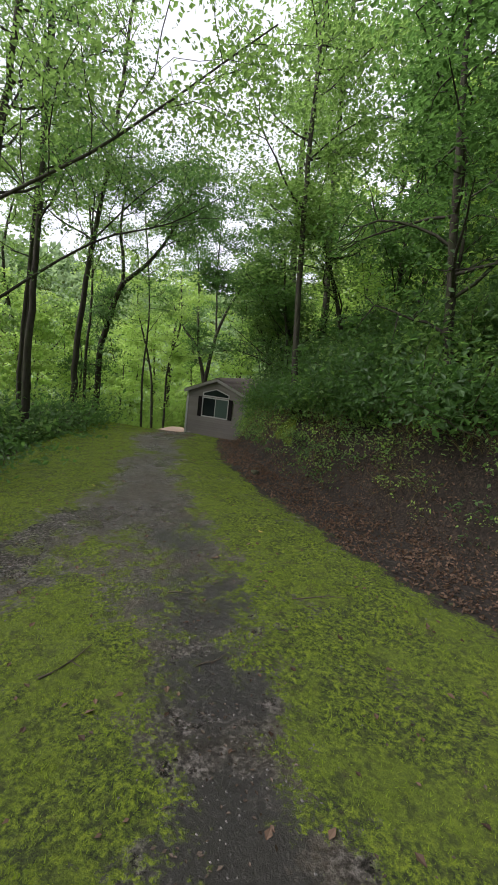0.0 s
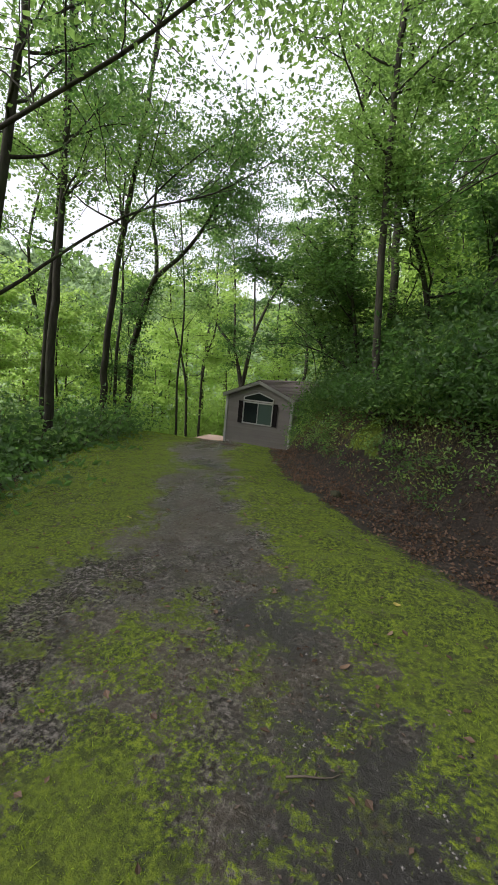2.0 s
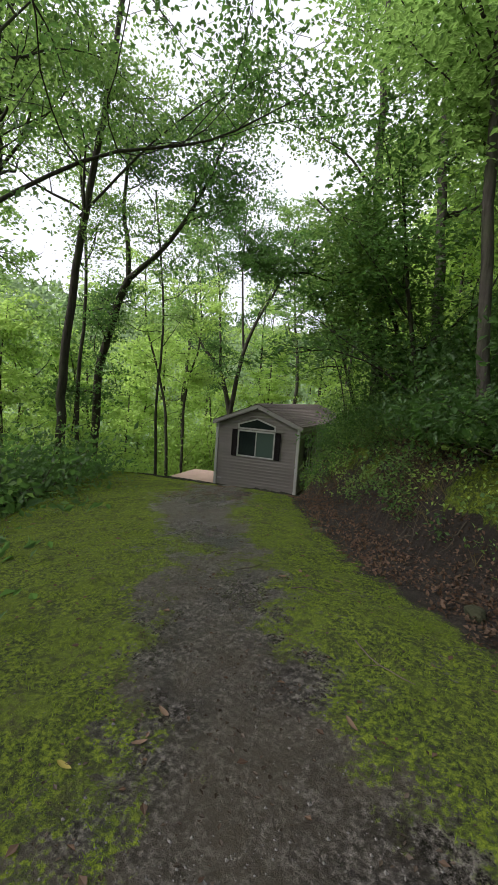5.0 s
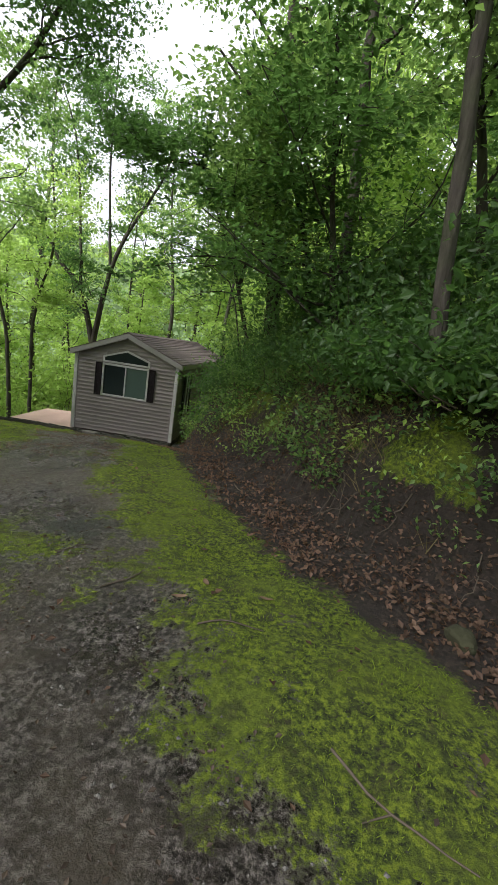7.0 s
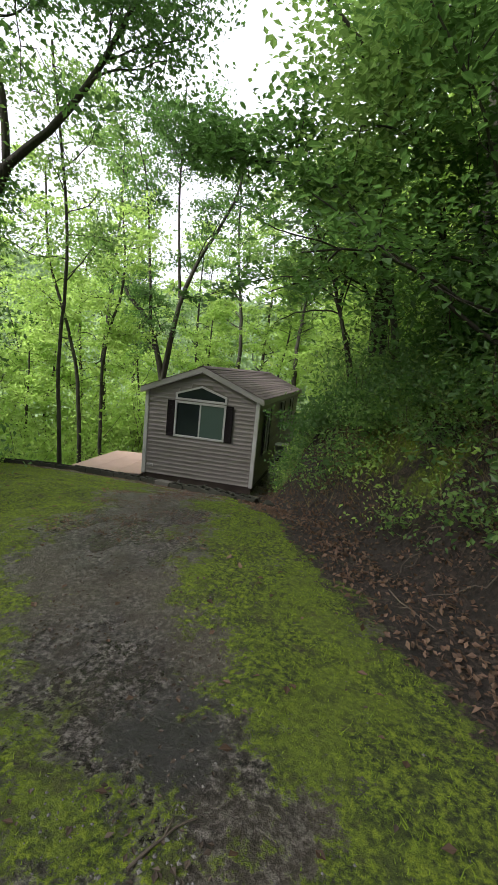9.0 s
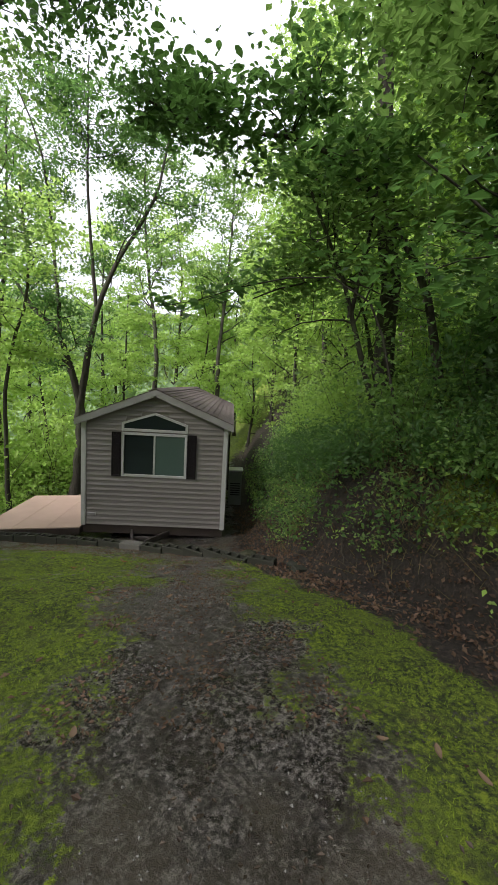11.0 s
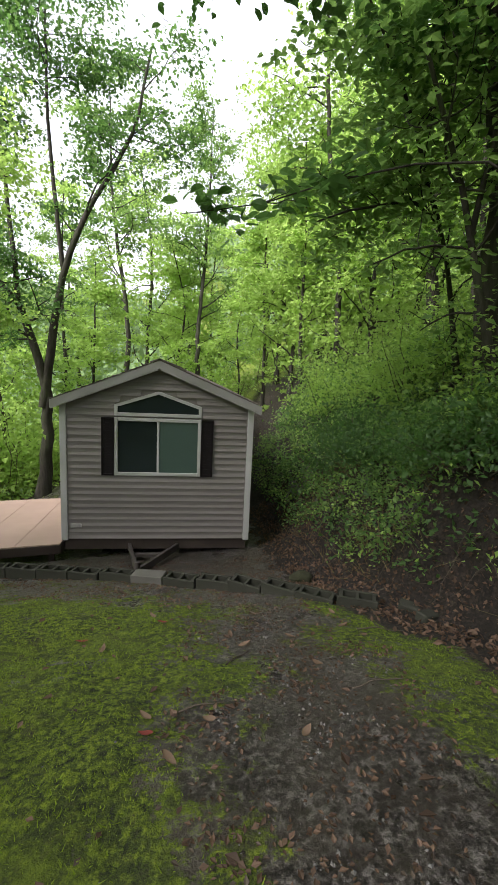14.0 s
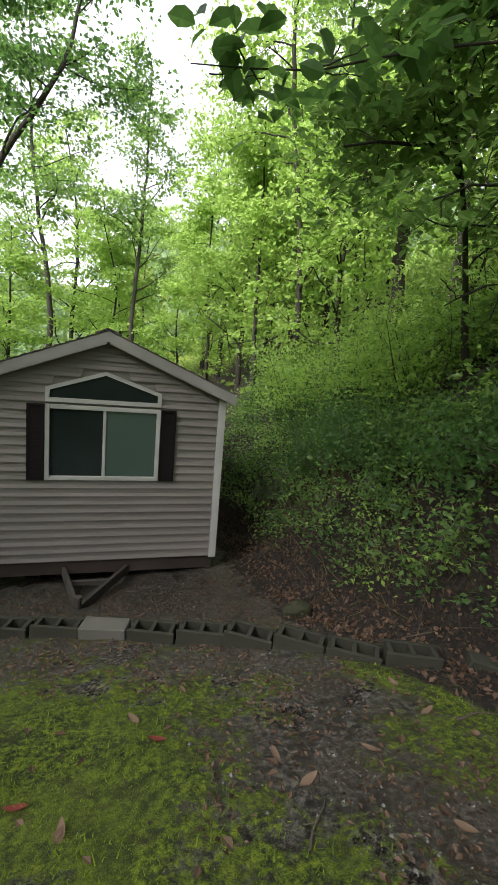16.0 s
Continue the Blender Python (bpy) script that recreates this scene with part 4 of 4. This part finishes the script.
used = set()
spots = [(2, 12.5, -6.5, 1.0), (0, 14, -11, 1.1), (0, 10, 0, 1.0), (2, 8.5, 4, 1.0), (1, 9, 9, 1.0), (3, 5.8, 9, 1.0), (1, 6.2, 14, 0.9), (3, 1.5, 17, 1.1), (1, -1, 22, 1.25), (1, 3.5, 24, 1.0),
         (0, -8.5, -3, 1.0), (1, -11, 6, 1.0), (3, -6.2, -0.5, 0.8), (3, -7.5, 4.5, 0.8), (1, -9.5, 12, 1.1), (0, -7, -9.5, 1.0), (2, -6.0, -14, 1.05), (0, -2.5, -16.5, 0.95), (2, -1.0, -22, 1.0), (0, 3.5, -27, 1.0),
         (1, -13, -6, 1.0), (1, -14, 1, 1.0), (1, -13, -13, 1.0), (2, 16, -14, 1.0), (0, 19, -19, 1.0), (2, 15, -27, 1.0), (1, 21, -26, 1.0), (0, 9, -31, 1.0), (4, 9.6, -4.6, 0.9), (4, 12.6, -9.2, 0.9), (3, 8.0, 1.5, 0.9), (3, 7.2, 7.5, 0.9), (4, 14.5, -12.9, 0.9), (3, 11, -2.5, 0.9),
         (1, 12, 6, 1.0), (1, 14, -2, 1.0), (0, 17, -8, 1.0), (0, 11, 14, 1.0), (1, -16, 10, 1.0), (1, -12, 18, 1.0), (0, -6, 24, 1.0), (0, -18, -3, 1.0), (3, -4.8, 9.5, 0.9), (3, -2.2, 12, 0.9), (3, 4.2, 14.5, 0.8), (3, -5.5, -4.8, 0.7), (3, -6.5, -6.8, 0.8), (3, -9, -0.8, 0.9), (3, -8, 7, 1.0), (3, -11, 3.6, 1.1), (1, -5, 19, 1.1), (1, 1, 30, 1.2), (1, 7, 22, 1.0), (3, -10, -9, 1.1), (3, -5, -11.5, 0.8), (1, -20, 6, 1.2), (3, 2, 21, 1.2), (3, 9.8, 4.5, 0.9), (4, 11, -6.2, 0.8), (0, 13, 1.5, 0.9), (3, -12, 9.5, 1.1), (1, -9, 17, 1.1), (2, -1.5, 15.5, 1.0), (2, -6.5, 9.5, 1.0), (2, 2.6, 16, 0.95),
         (3, 6.6, 3.2, 0.8), (3, 5.6, 6.4, 0.8), (3, 8.6, 6.0, 0.9), (3, 7.4, 11, 1.0), (1, 9.5, 12, 0.9), (3, 10.5, 9, 1.1), (3, 12.5, 11, 1.1), (3, 5.2, 11.5, 0.9), (3, 9.2, 16, 1.2), (3, 13, 4, 1.1), (1, 14.5, 8, 1.0)]
for k, x, y, s in spots:
    plant(k, x, y, s)

# ---- shrubs ----
B = [make_bush("bush", 201, 1300, 0.11, M_LEAF, 1.1, 1.0, "leafy green shrub on the bank", group="shrubs"), make_bush("bush", 202, 1300, 0.12, M_LEAFD, 1.2, 1.1, "dark green leafy shrub on the bank", group="shrubs"),
     make_bush("bush", 203, 1400, 0.10, M_LEAFL, 1.2, 1.4, "light green leafy shrub at the wood edge", group="shrubs")]
used_b = set()


def plant_bush(k, x, y, s, sink=0.05):
    m = pose(*foot(x, y, sink), 0, 0, rng.uniform(0, 360)) @ Matrix.Scale(s, 4)
    if k not in used_b:
        used_b.add(k)
        B[k].matrix_world = m
    else:
        copy_thing(B[k], m).matrix_world = m


def along_bank(y_or_s, d):
    """A place at d metres up the bank, s along the toe."""
    p = np.array(TOE[1:10], float)
    acc = np.concatenate([[0], np.cumsum(np.linalg.norm(np.diff(p, axis=0), axis=1))])
    q = np.array([np.interp(y_or_s, acc, p[:, i]) for i in range(2)])
    q2 = np.array([np.interp(y_or_s + 0.1, acc, p[:, i]) for i in range(2)])
    t = unit(q2 - q)
    return q + np.array([-t[1], t[0]]) * d


for i in range(75):
    s = rng.uniform(0.5, 25)
    d = rng.uniform(1.7 if s < 8 else 1.15 if s < 14 else 1.0, 4.0)
    x, y = along_bank(s, d)
    plant_bush(int(rng.choice([0, 1, 1, 1])) if s > 10 else int(rng.choice([0, 2, 2])), x, y, rng.uniform(0.6, 1.15))
for i in range(52):
    y = rng.uniform(-22, 8)
    x = float(np.interp(y, [-24, -16, -10, -5, 0, 8], [1.5, 0.8, -0.2, -1.2, -3.4, -3.5])) - abs(rng.normal()) * 2.0 - 0.4
    plant_bush(int(rng.choice([1, 1, 0])) if y < -6 else int(rng.choice([0, 2, 2])), x, y, rng.uniform(1.1, 1.8) if y < -7 else rng.uniform(0.7, 1.25))
for i in range(16):
    plant_bush(2, rng.uniform(-7, 6), rng.uniform(12, 20), rng.uniform(1, 1.8))
for i in range(30):
    plant_bush(int(rng.choice([0, 1, 1])), *along_bank(rng.uniform(5.0, 13.5), rng.uniform(0.8, 1.6)), rng.uniform(0.35, 0.65))
for i in range(20):
    plant_bush(1, *along_bank(rng.uniform(13.5, 25), rng.uniform(0.95, 1.7)), rng.uniform(0.6, 0.95))
for x, y in ((1.7, -13.6), (1.0, -12.4), (0.2, -11.2), (1.9, -15.0), (-0.5, -9.9), (-1.2, -8.2), (-1.7, -6.6), (2.4, -16.6), (-2.2, -5.2)):
    plant_bush(1, x, y, rng.uniform(1.1, 1.5))
for i in range(26):
    plant_bush(2, rng.uniform(-9, -3.4), rng.uniform(4, 13), rng.uniform(1.3, 2.3))

# ---- loose cover ----


def scatter(n, box4, weight, rng):
    """Random places in a stretch of the plan, kept by weight(x, y)."""
    x = rng.uniform(box4[0], box4[1], n)
    y = rng.uniform(box4[2], box4[3], n)
    keep = rng.uniform(0, 1, n) < weight(x, y)
    return x[keep], y[keep]


def stuff(name, me, label, category):
    tagged(new(name, me), label, category, kind="stuff")


def blades(name, x, y, height, width, material, rng, lean=0.7):
    """Upright three-cornered blades."""
    n = len(x)
    z = ground_cover_z(x, y)
    base = np.stack([x, y, z - 0.004], -1)
    az = rng.uniform(0, 2 * math.pi, n)
    side = np.stack([np.cos(az), np.sin(az), np.zeros(n)], -1) * (width * rng.uniform(0.6, 1.4, n))[:, None] / 2
    tip = base + np.stack([rng.normal(size=n) * lean, rng.normal(size=n) * lean, np.ones(n)], -1) * (height * rng.uniform(0.4, 1.3, n))[:, None]
    verts = np.stack([base - side, base + side, tip], 1).reshape(-1, 3)
    return raw_mesh(name, verts, np.arange(3 * n).reshape(-1, 3), material, False)


def ground_cover_z(x, y):
    m, l = moss_amount(x, y), litter_amount(x, y)
    return ground_z(x, y) + cover_relief(x, y, m, l)


rng = np.random.default_rng(77)


def mossy(x, y):
    clump = np.clip(lumps(x + 0.08 * lumps(x, y, 0.3, 6.6), y, 0.11, 3.3) * 0.14 + lumps(x, y, 0.31, 1.1) * 0.25 + 0.75, 0.3, 1)
    return np.clip((moss_amount(x, y) - 0.42) * 2.2, 0, 1) * (litter_amount(x, y) < 0.42) * clump


x, y = scatter(900000, (-2.5, 13, -22, -2.6), mossy, rng)
stuff("moss", blades("moss", x, y, 0.02 * (1 + 0.5 * lumps(x, y, 0.2, 4.4)), 0.006, M_MOSS, rng), "bright green moss carpet along the drive", "moss")
x, y = scatter(9000, (-2.5, 13, -22, -2.6), lambda x, y: mossy(x, y) * (lumps(x, y, 0.5, 5.0) > 0.5), rng)
stuff("grass", blades("grass", x, y, 0.04, 0.006, M_MOSS, rng, 0.9), "sparse short grass in the moss", "grass")

# pebbles on the worn drive
x, y = scatter(150000, (1.0, 12, -21, -2.8), lambda x, y: np.clip(bare_amount(x, y) * 2 + 0.3, 0.02, 0.75) * (litter_amount(x, y) < 0.5) * np.clip(0.5 + lumps(x, y, 0.45, 8.0), 0.05, 1), rng)
n = len(x)
r = np.minimum(0.0035 + rng.exponential(0.0024, n), 0.013)
octa = np.array([(1, 0, 0), (0, 1, 0), (-1, 0, 0), (0, -1, 0), (0, 0, 0.75), (0, 0, -0.6)])
v = (octa[None] * rng.uniform(0.6, 1.3, (n, 6, 1))) * r[:, None, None]
v += np.stack([x, y, ground_cover_z(x, y) + r * 0.2], -1)[:, None]
f = np.array([(0, 1, 4), (1, 2, 4), (2, 3, 4), (3, 0, 4), (1, 0, 5), (2, 1, 5), (3, 2, 5), (0, 3, 5)])
stuff("gravel", raw_mesh("gravel", v.reshape(-1, 3), (np.arange(n)[:, None, None] * 6 + f[None]).reshape(-1, 3), M_STONE, False), "loose grey gravel pressed into the drive", "gravel")


def litter(name, x, y, size, material, lift, rng, flat=0.7):
    z = ground_cover_z(x, y) + lift * rng.uniform(0.2, 1, len(x))
    return leaf_mesh(name, np.stack([x, y, z], -1), size, material, rng, flat, 0.6, 0.0)


x, y = scatter(240000, (3, 18, -20, 3), lambda x, y: np.clip((litter_amount(x, y) - 0.35) * 1.8, 0, 1) * np.clip(1.4 - line_distance(x, y, TOE), 0, 1) * np.clip(0.75 + 0.6 * lumps(x, y, 0.4, 6), 0.25, 1), rng)
stuff("leaf_litter", litter("leaf_litter", x, y, 0.052, M_DEAD, 0.035, rng, 0.55), "brown fallen leaves heaped along the bank", "leaf litter")
x, y = scatter(3800, (-2.5, 13, -21, 1), lambda x, y: 0.5 * (litter_amount(x, y) < 0.6) + 0 * x, rng)
stuff("fallen_leaves", litter("fallen_leaves", x, y, 0.06, M_DEAD, 0.012, rng, 0.85), "scattered brown fallen leaves on the drive", "fallen leaves")

x, y = scatter(52000, (0.5, 12, -21, 0), lambda x, y: np.clip(bare_amount(x, y) * 1.5 + 0.5, 0.06, 0.9) * (litter_amount(x, y) < 0.6) * np.clip(0.4 + 0.9 * lumps(x, y, 0.35, 3.0), 0.05, 1), rng)
stuff("leaf_fragments", litter("leaf_fragments", x, y, 0.030, M_DEBRIS, 0.008, rng, 0.8), "dark rotting leaf fragments trodden into the drive", "leaf litter")

# undergrowth on the bank and the hillside
def bank_places(n, d0, d1, rng, s0=0.0, s1=27.0):
    p = np.array(TOE[1:10], float)
    acc = np.concatenate([[0], np.cumsum(np.linalg.norm(np.diff(p, axis=0), axis=1))])
    s = rng.uniform(s0, s1, n)
    q = np.stack([np.interp(s, acc, p[:, i]) for i in range(2)], -1)
    q2 = np.stack([np.interp(s + 0.4, acc, p[:, i]) - np.interp(s - 0.4, acc, p[:, i]) for i in range(2)], -1)
    t = unit(q2)
    d = d0 + (d1 - d0) * rng.uniform(0, 1, n) ** 1.4
    return q[:, 0] - t[:, 1] * d, q[:, 1] + t[:, 0] * d, d


for count, mat, size, seed in ((4600, M_LEAF, 0.085, 9), (3000, M_LEAFD, 0.095, 4), (1900, M_LEAFL, 0.075, 6)):
    x, y, d = bank_places(count, 0.12, 7.0, rng)
    gap = lumps(x, y, 0.55, seed)
    shift = 0.30 * np.clip((-y - 5) / 4, 0, 1)
    keep = (gap > -0.6 + 0.4 * (d < 0.6 + shift) - 0.25 * (y > -6)) & ((d > 0.32) | (y < -6)) & (d > 0.1 + shift * rng.uniform(0.2, 1.5, len(d)))
    x, y, d = x[keep], y[keep], d[keep]
    each = 17
    nx = np.clip(ground_z(x + 0.1, y, False) - ground_z(x - 0.1, y, False), -0.5, 0.5) * 2
    ny = np.clip(ground_z(x, y + 0.1, False) - ground_z(x, y - 0.1, False), -0.5, 0.5) * 2
    out = np.abs(rng.normal(size=len(x))) * 0.14 + 0.06
    hub = np.stack([x - nx * out, y - ny * out, ground_z(x, y) + out], -1)
    big = np.clip(0.6 + d * 0.3, 0.65, 1.35) * rng.uniform(0.75, 1.3, len(d))
    c = np.repeat(hub, each, 0) + rng.normal(size=(len(x) * each, 3)) * np.array([0.15, 0.15, 0.085]) * np.repeat(big, each)[:, None]
    stuff("undergrowth", leaf_mesh("undergrowth", c, size * np.repeat(big, each), mat, rng, 0.55), "low leafy undergrowth covering the bank", "undergrowth")
x, y = scatter(110000, (3.6, 13, -14, 1), lambda x, y: np.clip(1.4 - np.abs(line_distance(x, y, TOE) - 1.0) * 1.6, 0, 1) * (lumps(x, y, 0.8, 12) > -0.25), rng)
stuff("dry_grass", blades("dry_grass", x, y, 0.26, 0.010, M_DRYGRASS, rng, 1.0), "dry straw-coloured grass hanging on the bank", "grass")
x, y = scatter(60000, (-16, 0, -26, 14), lambda x, y: np.clip((-line_distance(x, y, TOE) - 5.8) * 0.8, 0, 1) * np.clip(0.6 + 0.8 * lumps(x, y, 0.9, 2), 0.1, 1), rng)
z = ground_z(x, y) + np.abs(rng.normal(size=len(x))) * 0.35
stuff("undergrowth", leaf_mesh("undergrowth", np.stack([x, y, z], -1), 0.13, M_LEAF, rng, 0.5), "leafy undergrowth below the drive", "undergrowth")

# leafy floor of the hillside wood
hx, hy = scatter(9000, (4.5, 32, -14, 34), lambda x, y: np.clip((line_distance(x, y, TOE) - 3.0) * 0.5, 0, 1) * np.clip(0.55 + 0.8 * lumps(x, y, 1.4, 3), 0.05, 1), rng)
i = np.repeat(np.arange(len(hx)), 14)
c = np.stack([hx, hy, ground_z(hx, hy) + np.abs(rng.normal(size=len(hx))) * 0.5 + 0.15], -1)[i] + rng.normal(size=(len(i), 3)) * np.array([0.32, 0.32, 0.14])
stuff("undergrowth", leaf_mesh("undergrowth", c, 0.19, M_LEAFL, rng, 0.5), "light green undergrowth on the wooded hillside", "undergrowth")

# wooded slopes across the valley and behind; their haze is leaf colour only
n = 70000
ang = rng.uniform(radians(35), radians(215), n)
dist = np.sqrt(rng.uniform(24 ** 2, 170 ** 2, n))
x, y = 2 + dist * np.cos(ang), -4 + dist * np.sin(ang)
crown = 5.0 + 3.0 * lumps(x, y, 5.0, 1.0) + 2.0 * lumps(x, y, 1.8, 2.0)
z = ground_z(x, y, False) + np.maximum(crown, 0.5) * rng.uniform(0.15, 1.0, n) ** 0.5
stuff("distant_woods", leaf_mesh("distant_woods", np.stack([x, y, z], -1), 0.75 + dist * 0.013, M_HILL, rng, 0.35), "green wooded slopes across the valley with haze painted into the leaves", "woods")

# sticks on the drive and the bank
STICKS = [(9.75, -15.55, 0.55, 20), (9.35, -16.9, 0.3, 60), (8.4, -17.5, 0.5, 80), (11.1, -13.2, 0.5, -50), (8.55, -16.0, 0.28, 20), (5.9, -10.9, 0.4, 10), (6.6, -11.6, 0.6, -45), (5.2, -10.6, 0.35, 50), (4.7, -10.2, 0.3, 60), (3.2, -6.6, 0.35, 20), (7.3, -9.6, 0.6, 100), (6.9, -9.4, 0.5, 70),
          (4.2, -3.4, 0.6, 100), (2.4, -4.9, 0.3, 50), (3.1, -5.3, 0.35, 10), (4.6, -5.6, 0.5, -60), (5.8, -7.7, 0.6, -70), (2.1, -5.4, 0.3, 30), (3.5, -4.4, 0.4, 5), (8.2, -11.0, 0.7, -40)]
for x, y, ln, az in STICKS:
    vs, fs = [], []
    u = limb(rng, (0, 0, 0), (math.cos(radians(az)), math.sin(radians(az)), 0), ln, 0, 0.12, 6)
    u[:, 2] = ground_cover_z(u[:, 0] + x, u[:, 1] + y) - float(ground_cover_z(x, y)) + 0.008
    tube(vs, fs, u, np.linspace(0.007, 0.003, 7), 6)
    k = u[3] + unit(rng.normal(size=3) * np.array([1, 1, 0.2])) * ln * 0.22
    tube(vs, fs, np.array([u[3], (u[3] + k) / 2, k]), [0.005, 0.004, 0.002], 5)
    ob = new("stick", raw_mesh("stick", np.vstack(vs), np.vstack(fs), M_TWIG))
    ob.location = (x, y, float(ground_cover_z(x, y)))
    tagged(ob, "dry brown forked stick lying on the ground", "stick", "sticks")

x, y = scatter(42000, (-2.5, 5, -7.5, -0.4), lambda x, y: 0.8 * (moss_amount(x, y) < 0.6) * (litter_amount(x, y) < 0.7) * np.clip(0.5 + 0.8 * lumps(x, y, 0.3, 5.0), 0.08, 1), rng)
stuff("leaf_fragments", litter("leaf_fragments", x, y, 0.032, M_DEAD, 0.012, rng, 0.75), "brown leaf scraps strewn before the concrete blocks", "leaf litter")

# single leaves that lie on the drive
M_RED = leaf_material("red_leaf", (0.16, 0.03, 0.03), (0.32, 0.08, 0.06), (0.3, 0.06, 0.03), 0.6)
M_TAN = leaf_material("tan_leaf", (0.17, 0.105, 0.07), (0.29, 0.20, 0.14), (0.2, 0.12, 0.06), 0.7)
M_YELLOW = leaf_material("yellow_leaf", (0.42, 0.34, 0.08), (0.55, 0.45, 0.14), (0.5, 0.4, 0.08), 0.6)
LEAVES = [(1.94, -4.17), (2.47, -4.38), (2.56, -4.56), (2.93, -4.47), (3.44, -3.94), (3.43, -4.27), (3.49, -4.53), (2.99, -4.99), (1.36, -4.38), (2.15, -3.63), (1.55, -4.56), (1.84, -3.91), (1.95, -5.59), (2.73, -5.66), (1.93, -5.42), (2.26, -5.5), (2.07, -5.76), (4.13, -7.61), (4.4, -7.69), (4.54, -7.86), (2.45, -7.44), (5.73, -10.62), (5.87, -10.41), (6.29, -10.52), (6.63, -9.54), (6.69, -12.44), (5.61, -12.74), (5.61, -12.99), (5.34, -13.27), (8.88, -14.06), (8.88, -14.54), (8.64, -15.04)]
for i, (x, y) in enumerate(LEAVES):
    kind, mat = (("red", M_RED) if i in (12, 0, 8) else ("yellow", M_YELLOW) if i in (28, 29) else ("tan", M_TAN))
    ln, w = rng.uniform(0.07, 0.11), rng.uniform(0.028, 0.042)
    vs, fs = [], []
    for a in np.linspace(-1, 1, 9):
        half = w / 2 * max(0, 1 - a * a) ** 0.8 * (1 - 0.25 * a)
        lift = 0.012 * a * a + 0.004
        vs += [(a * ln / 2, -half, lift + half * 0.35), (a * ln / 2, 0, lift), (a * ln / 2, half, lift + half * 0.35)]
    for k in range(8):
        for q in (0, 1):
            fs.append((k * 3 + q, k * 3 + 3 + q, k * 3 + 4 + q, k * 3 + 1 + q))
    ob = new("fallen_leaf", raw_mesh("fallen_leaf", vs, fs, mat))
    ob.matrix_world = pose(x, y, float(ground_cover_z(x, y)) + 0.004, rng.normal() * 8, rng.normal() * 8, rng.uniform(0, 360))
    tagged(ob, "single " + kind + " curled fallen leaf on the drive", "leaf", "single fallen leaves")


M_MOSSY = painted("mossy_rock", (0.045, 0.046, 0.022), 0.5, 0.9, 8, bump=0.6)


def stone(x, y, r, seed, label):
    q = np.random.default_rng(seed)
    bm = bmesh.new()
    bmesh.ops.create_icosphere(bm, subdivisions=3, radius=1)
    for v in bm.verts:
        k = 1 + 0.22 * noise.noise(v.co * 1.3 + Vector((seed, 0, 0))) + 0.08 * noise.noise(v.co * 4)
        v.co = Vector((v.co.x * r, v.co.y * r * 0.8, v.co.z * r * 0.65)) * k
    ob = part("stone", bm, M_MOSSY)
    ob.matrix_world = pose(x, y, float(ground_z(x, y)) + r * 0.2, 10, 5, q.uniform(0, 360))
    tagged(ob, label, "stone", "stones at the bank")


stone(3.68, -2.0, 0.17, 1, "rounded brown stone at the foot of the bank")
stone(7.55, -10.6, 0.12, 2, "mossy grey stone at the foot of the bank")

# bare roots and vines hanging on the bank
vs, fs = [], []
for k in range(110):
    x, y, d = (float(v[0]) for v in bank_places(1, 0.3, 1.9, rng, 4.0, 20.0))
    px, py, _ = (float(v[0]) for v in bank_places(1, 0.3, 0.31, rng))
    pts = []
    az = rng.uniform(2.4, 4.6)
    ln = rng.uniform(0.3, 0.9)
    for f in np.linspace(0, 1, 8):
        qx, qy = x + math.cos(az) * ln * f + rng.normal() * 0.02, y + math.sin(az) * ln * f + rng.normal() * 0.02
        pts.append((qx, qy, float(ground_z(qx, qy)) + 0.03 + 0.10 * math.sin(f * 3.1)))
    tube(vs, fs, pts, np.linspace(rng.uniform(0.003, 0.008), 0.002, 8), 5)
stuff("bank_vines", raw_mesh("bank_vines", np.vstack(vs), np.vstack(fs), M_TWIG), "bare brown vines and roots trailing down the bank", "vines")
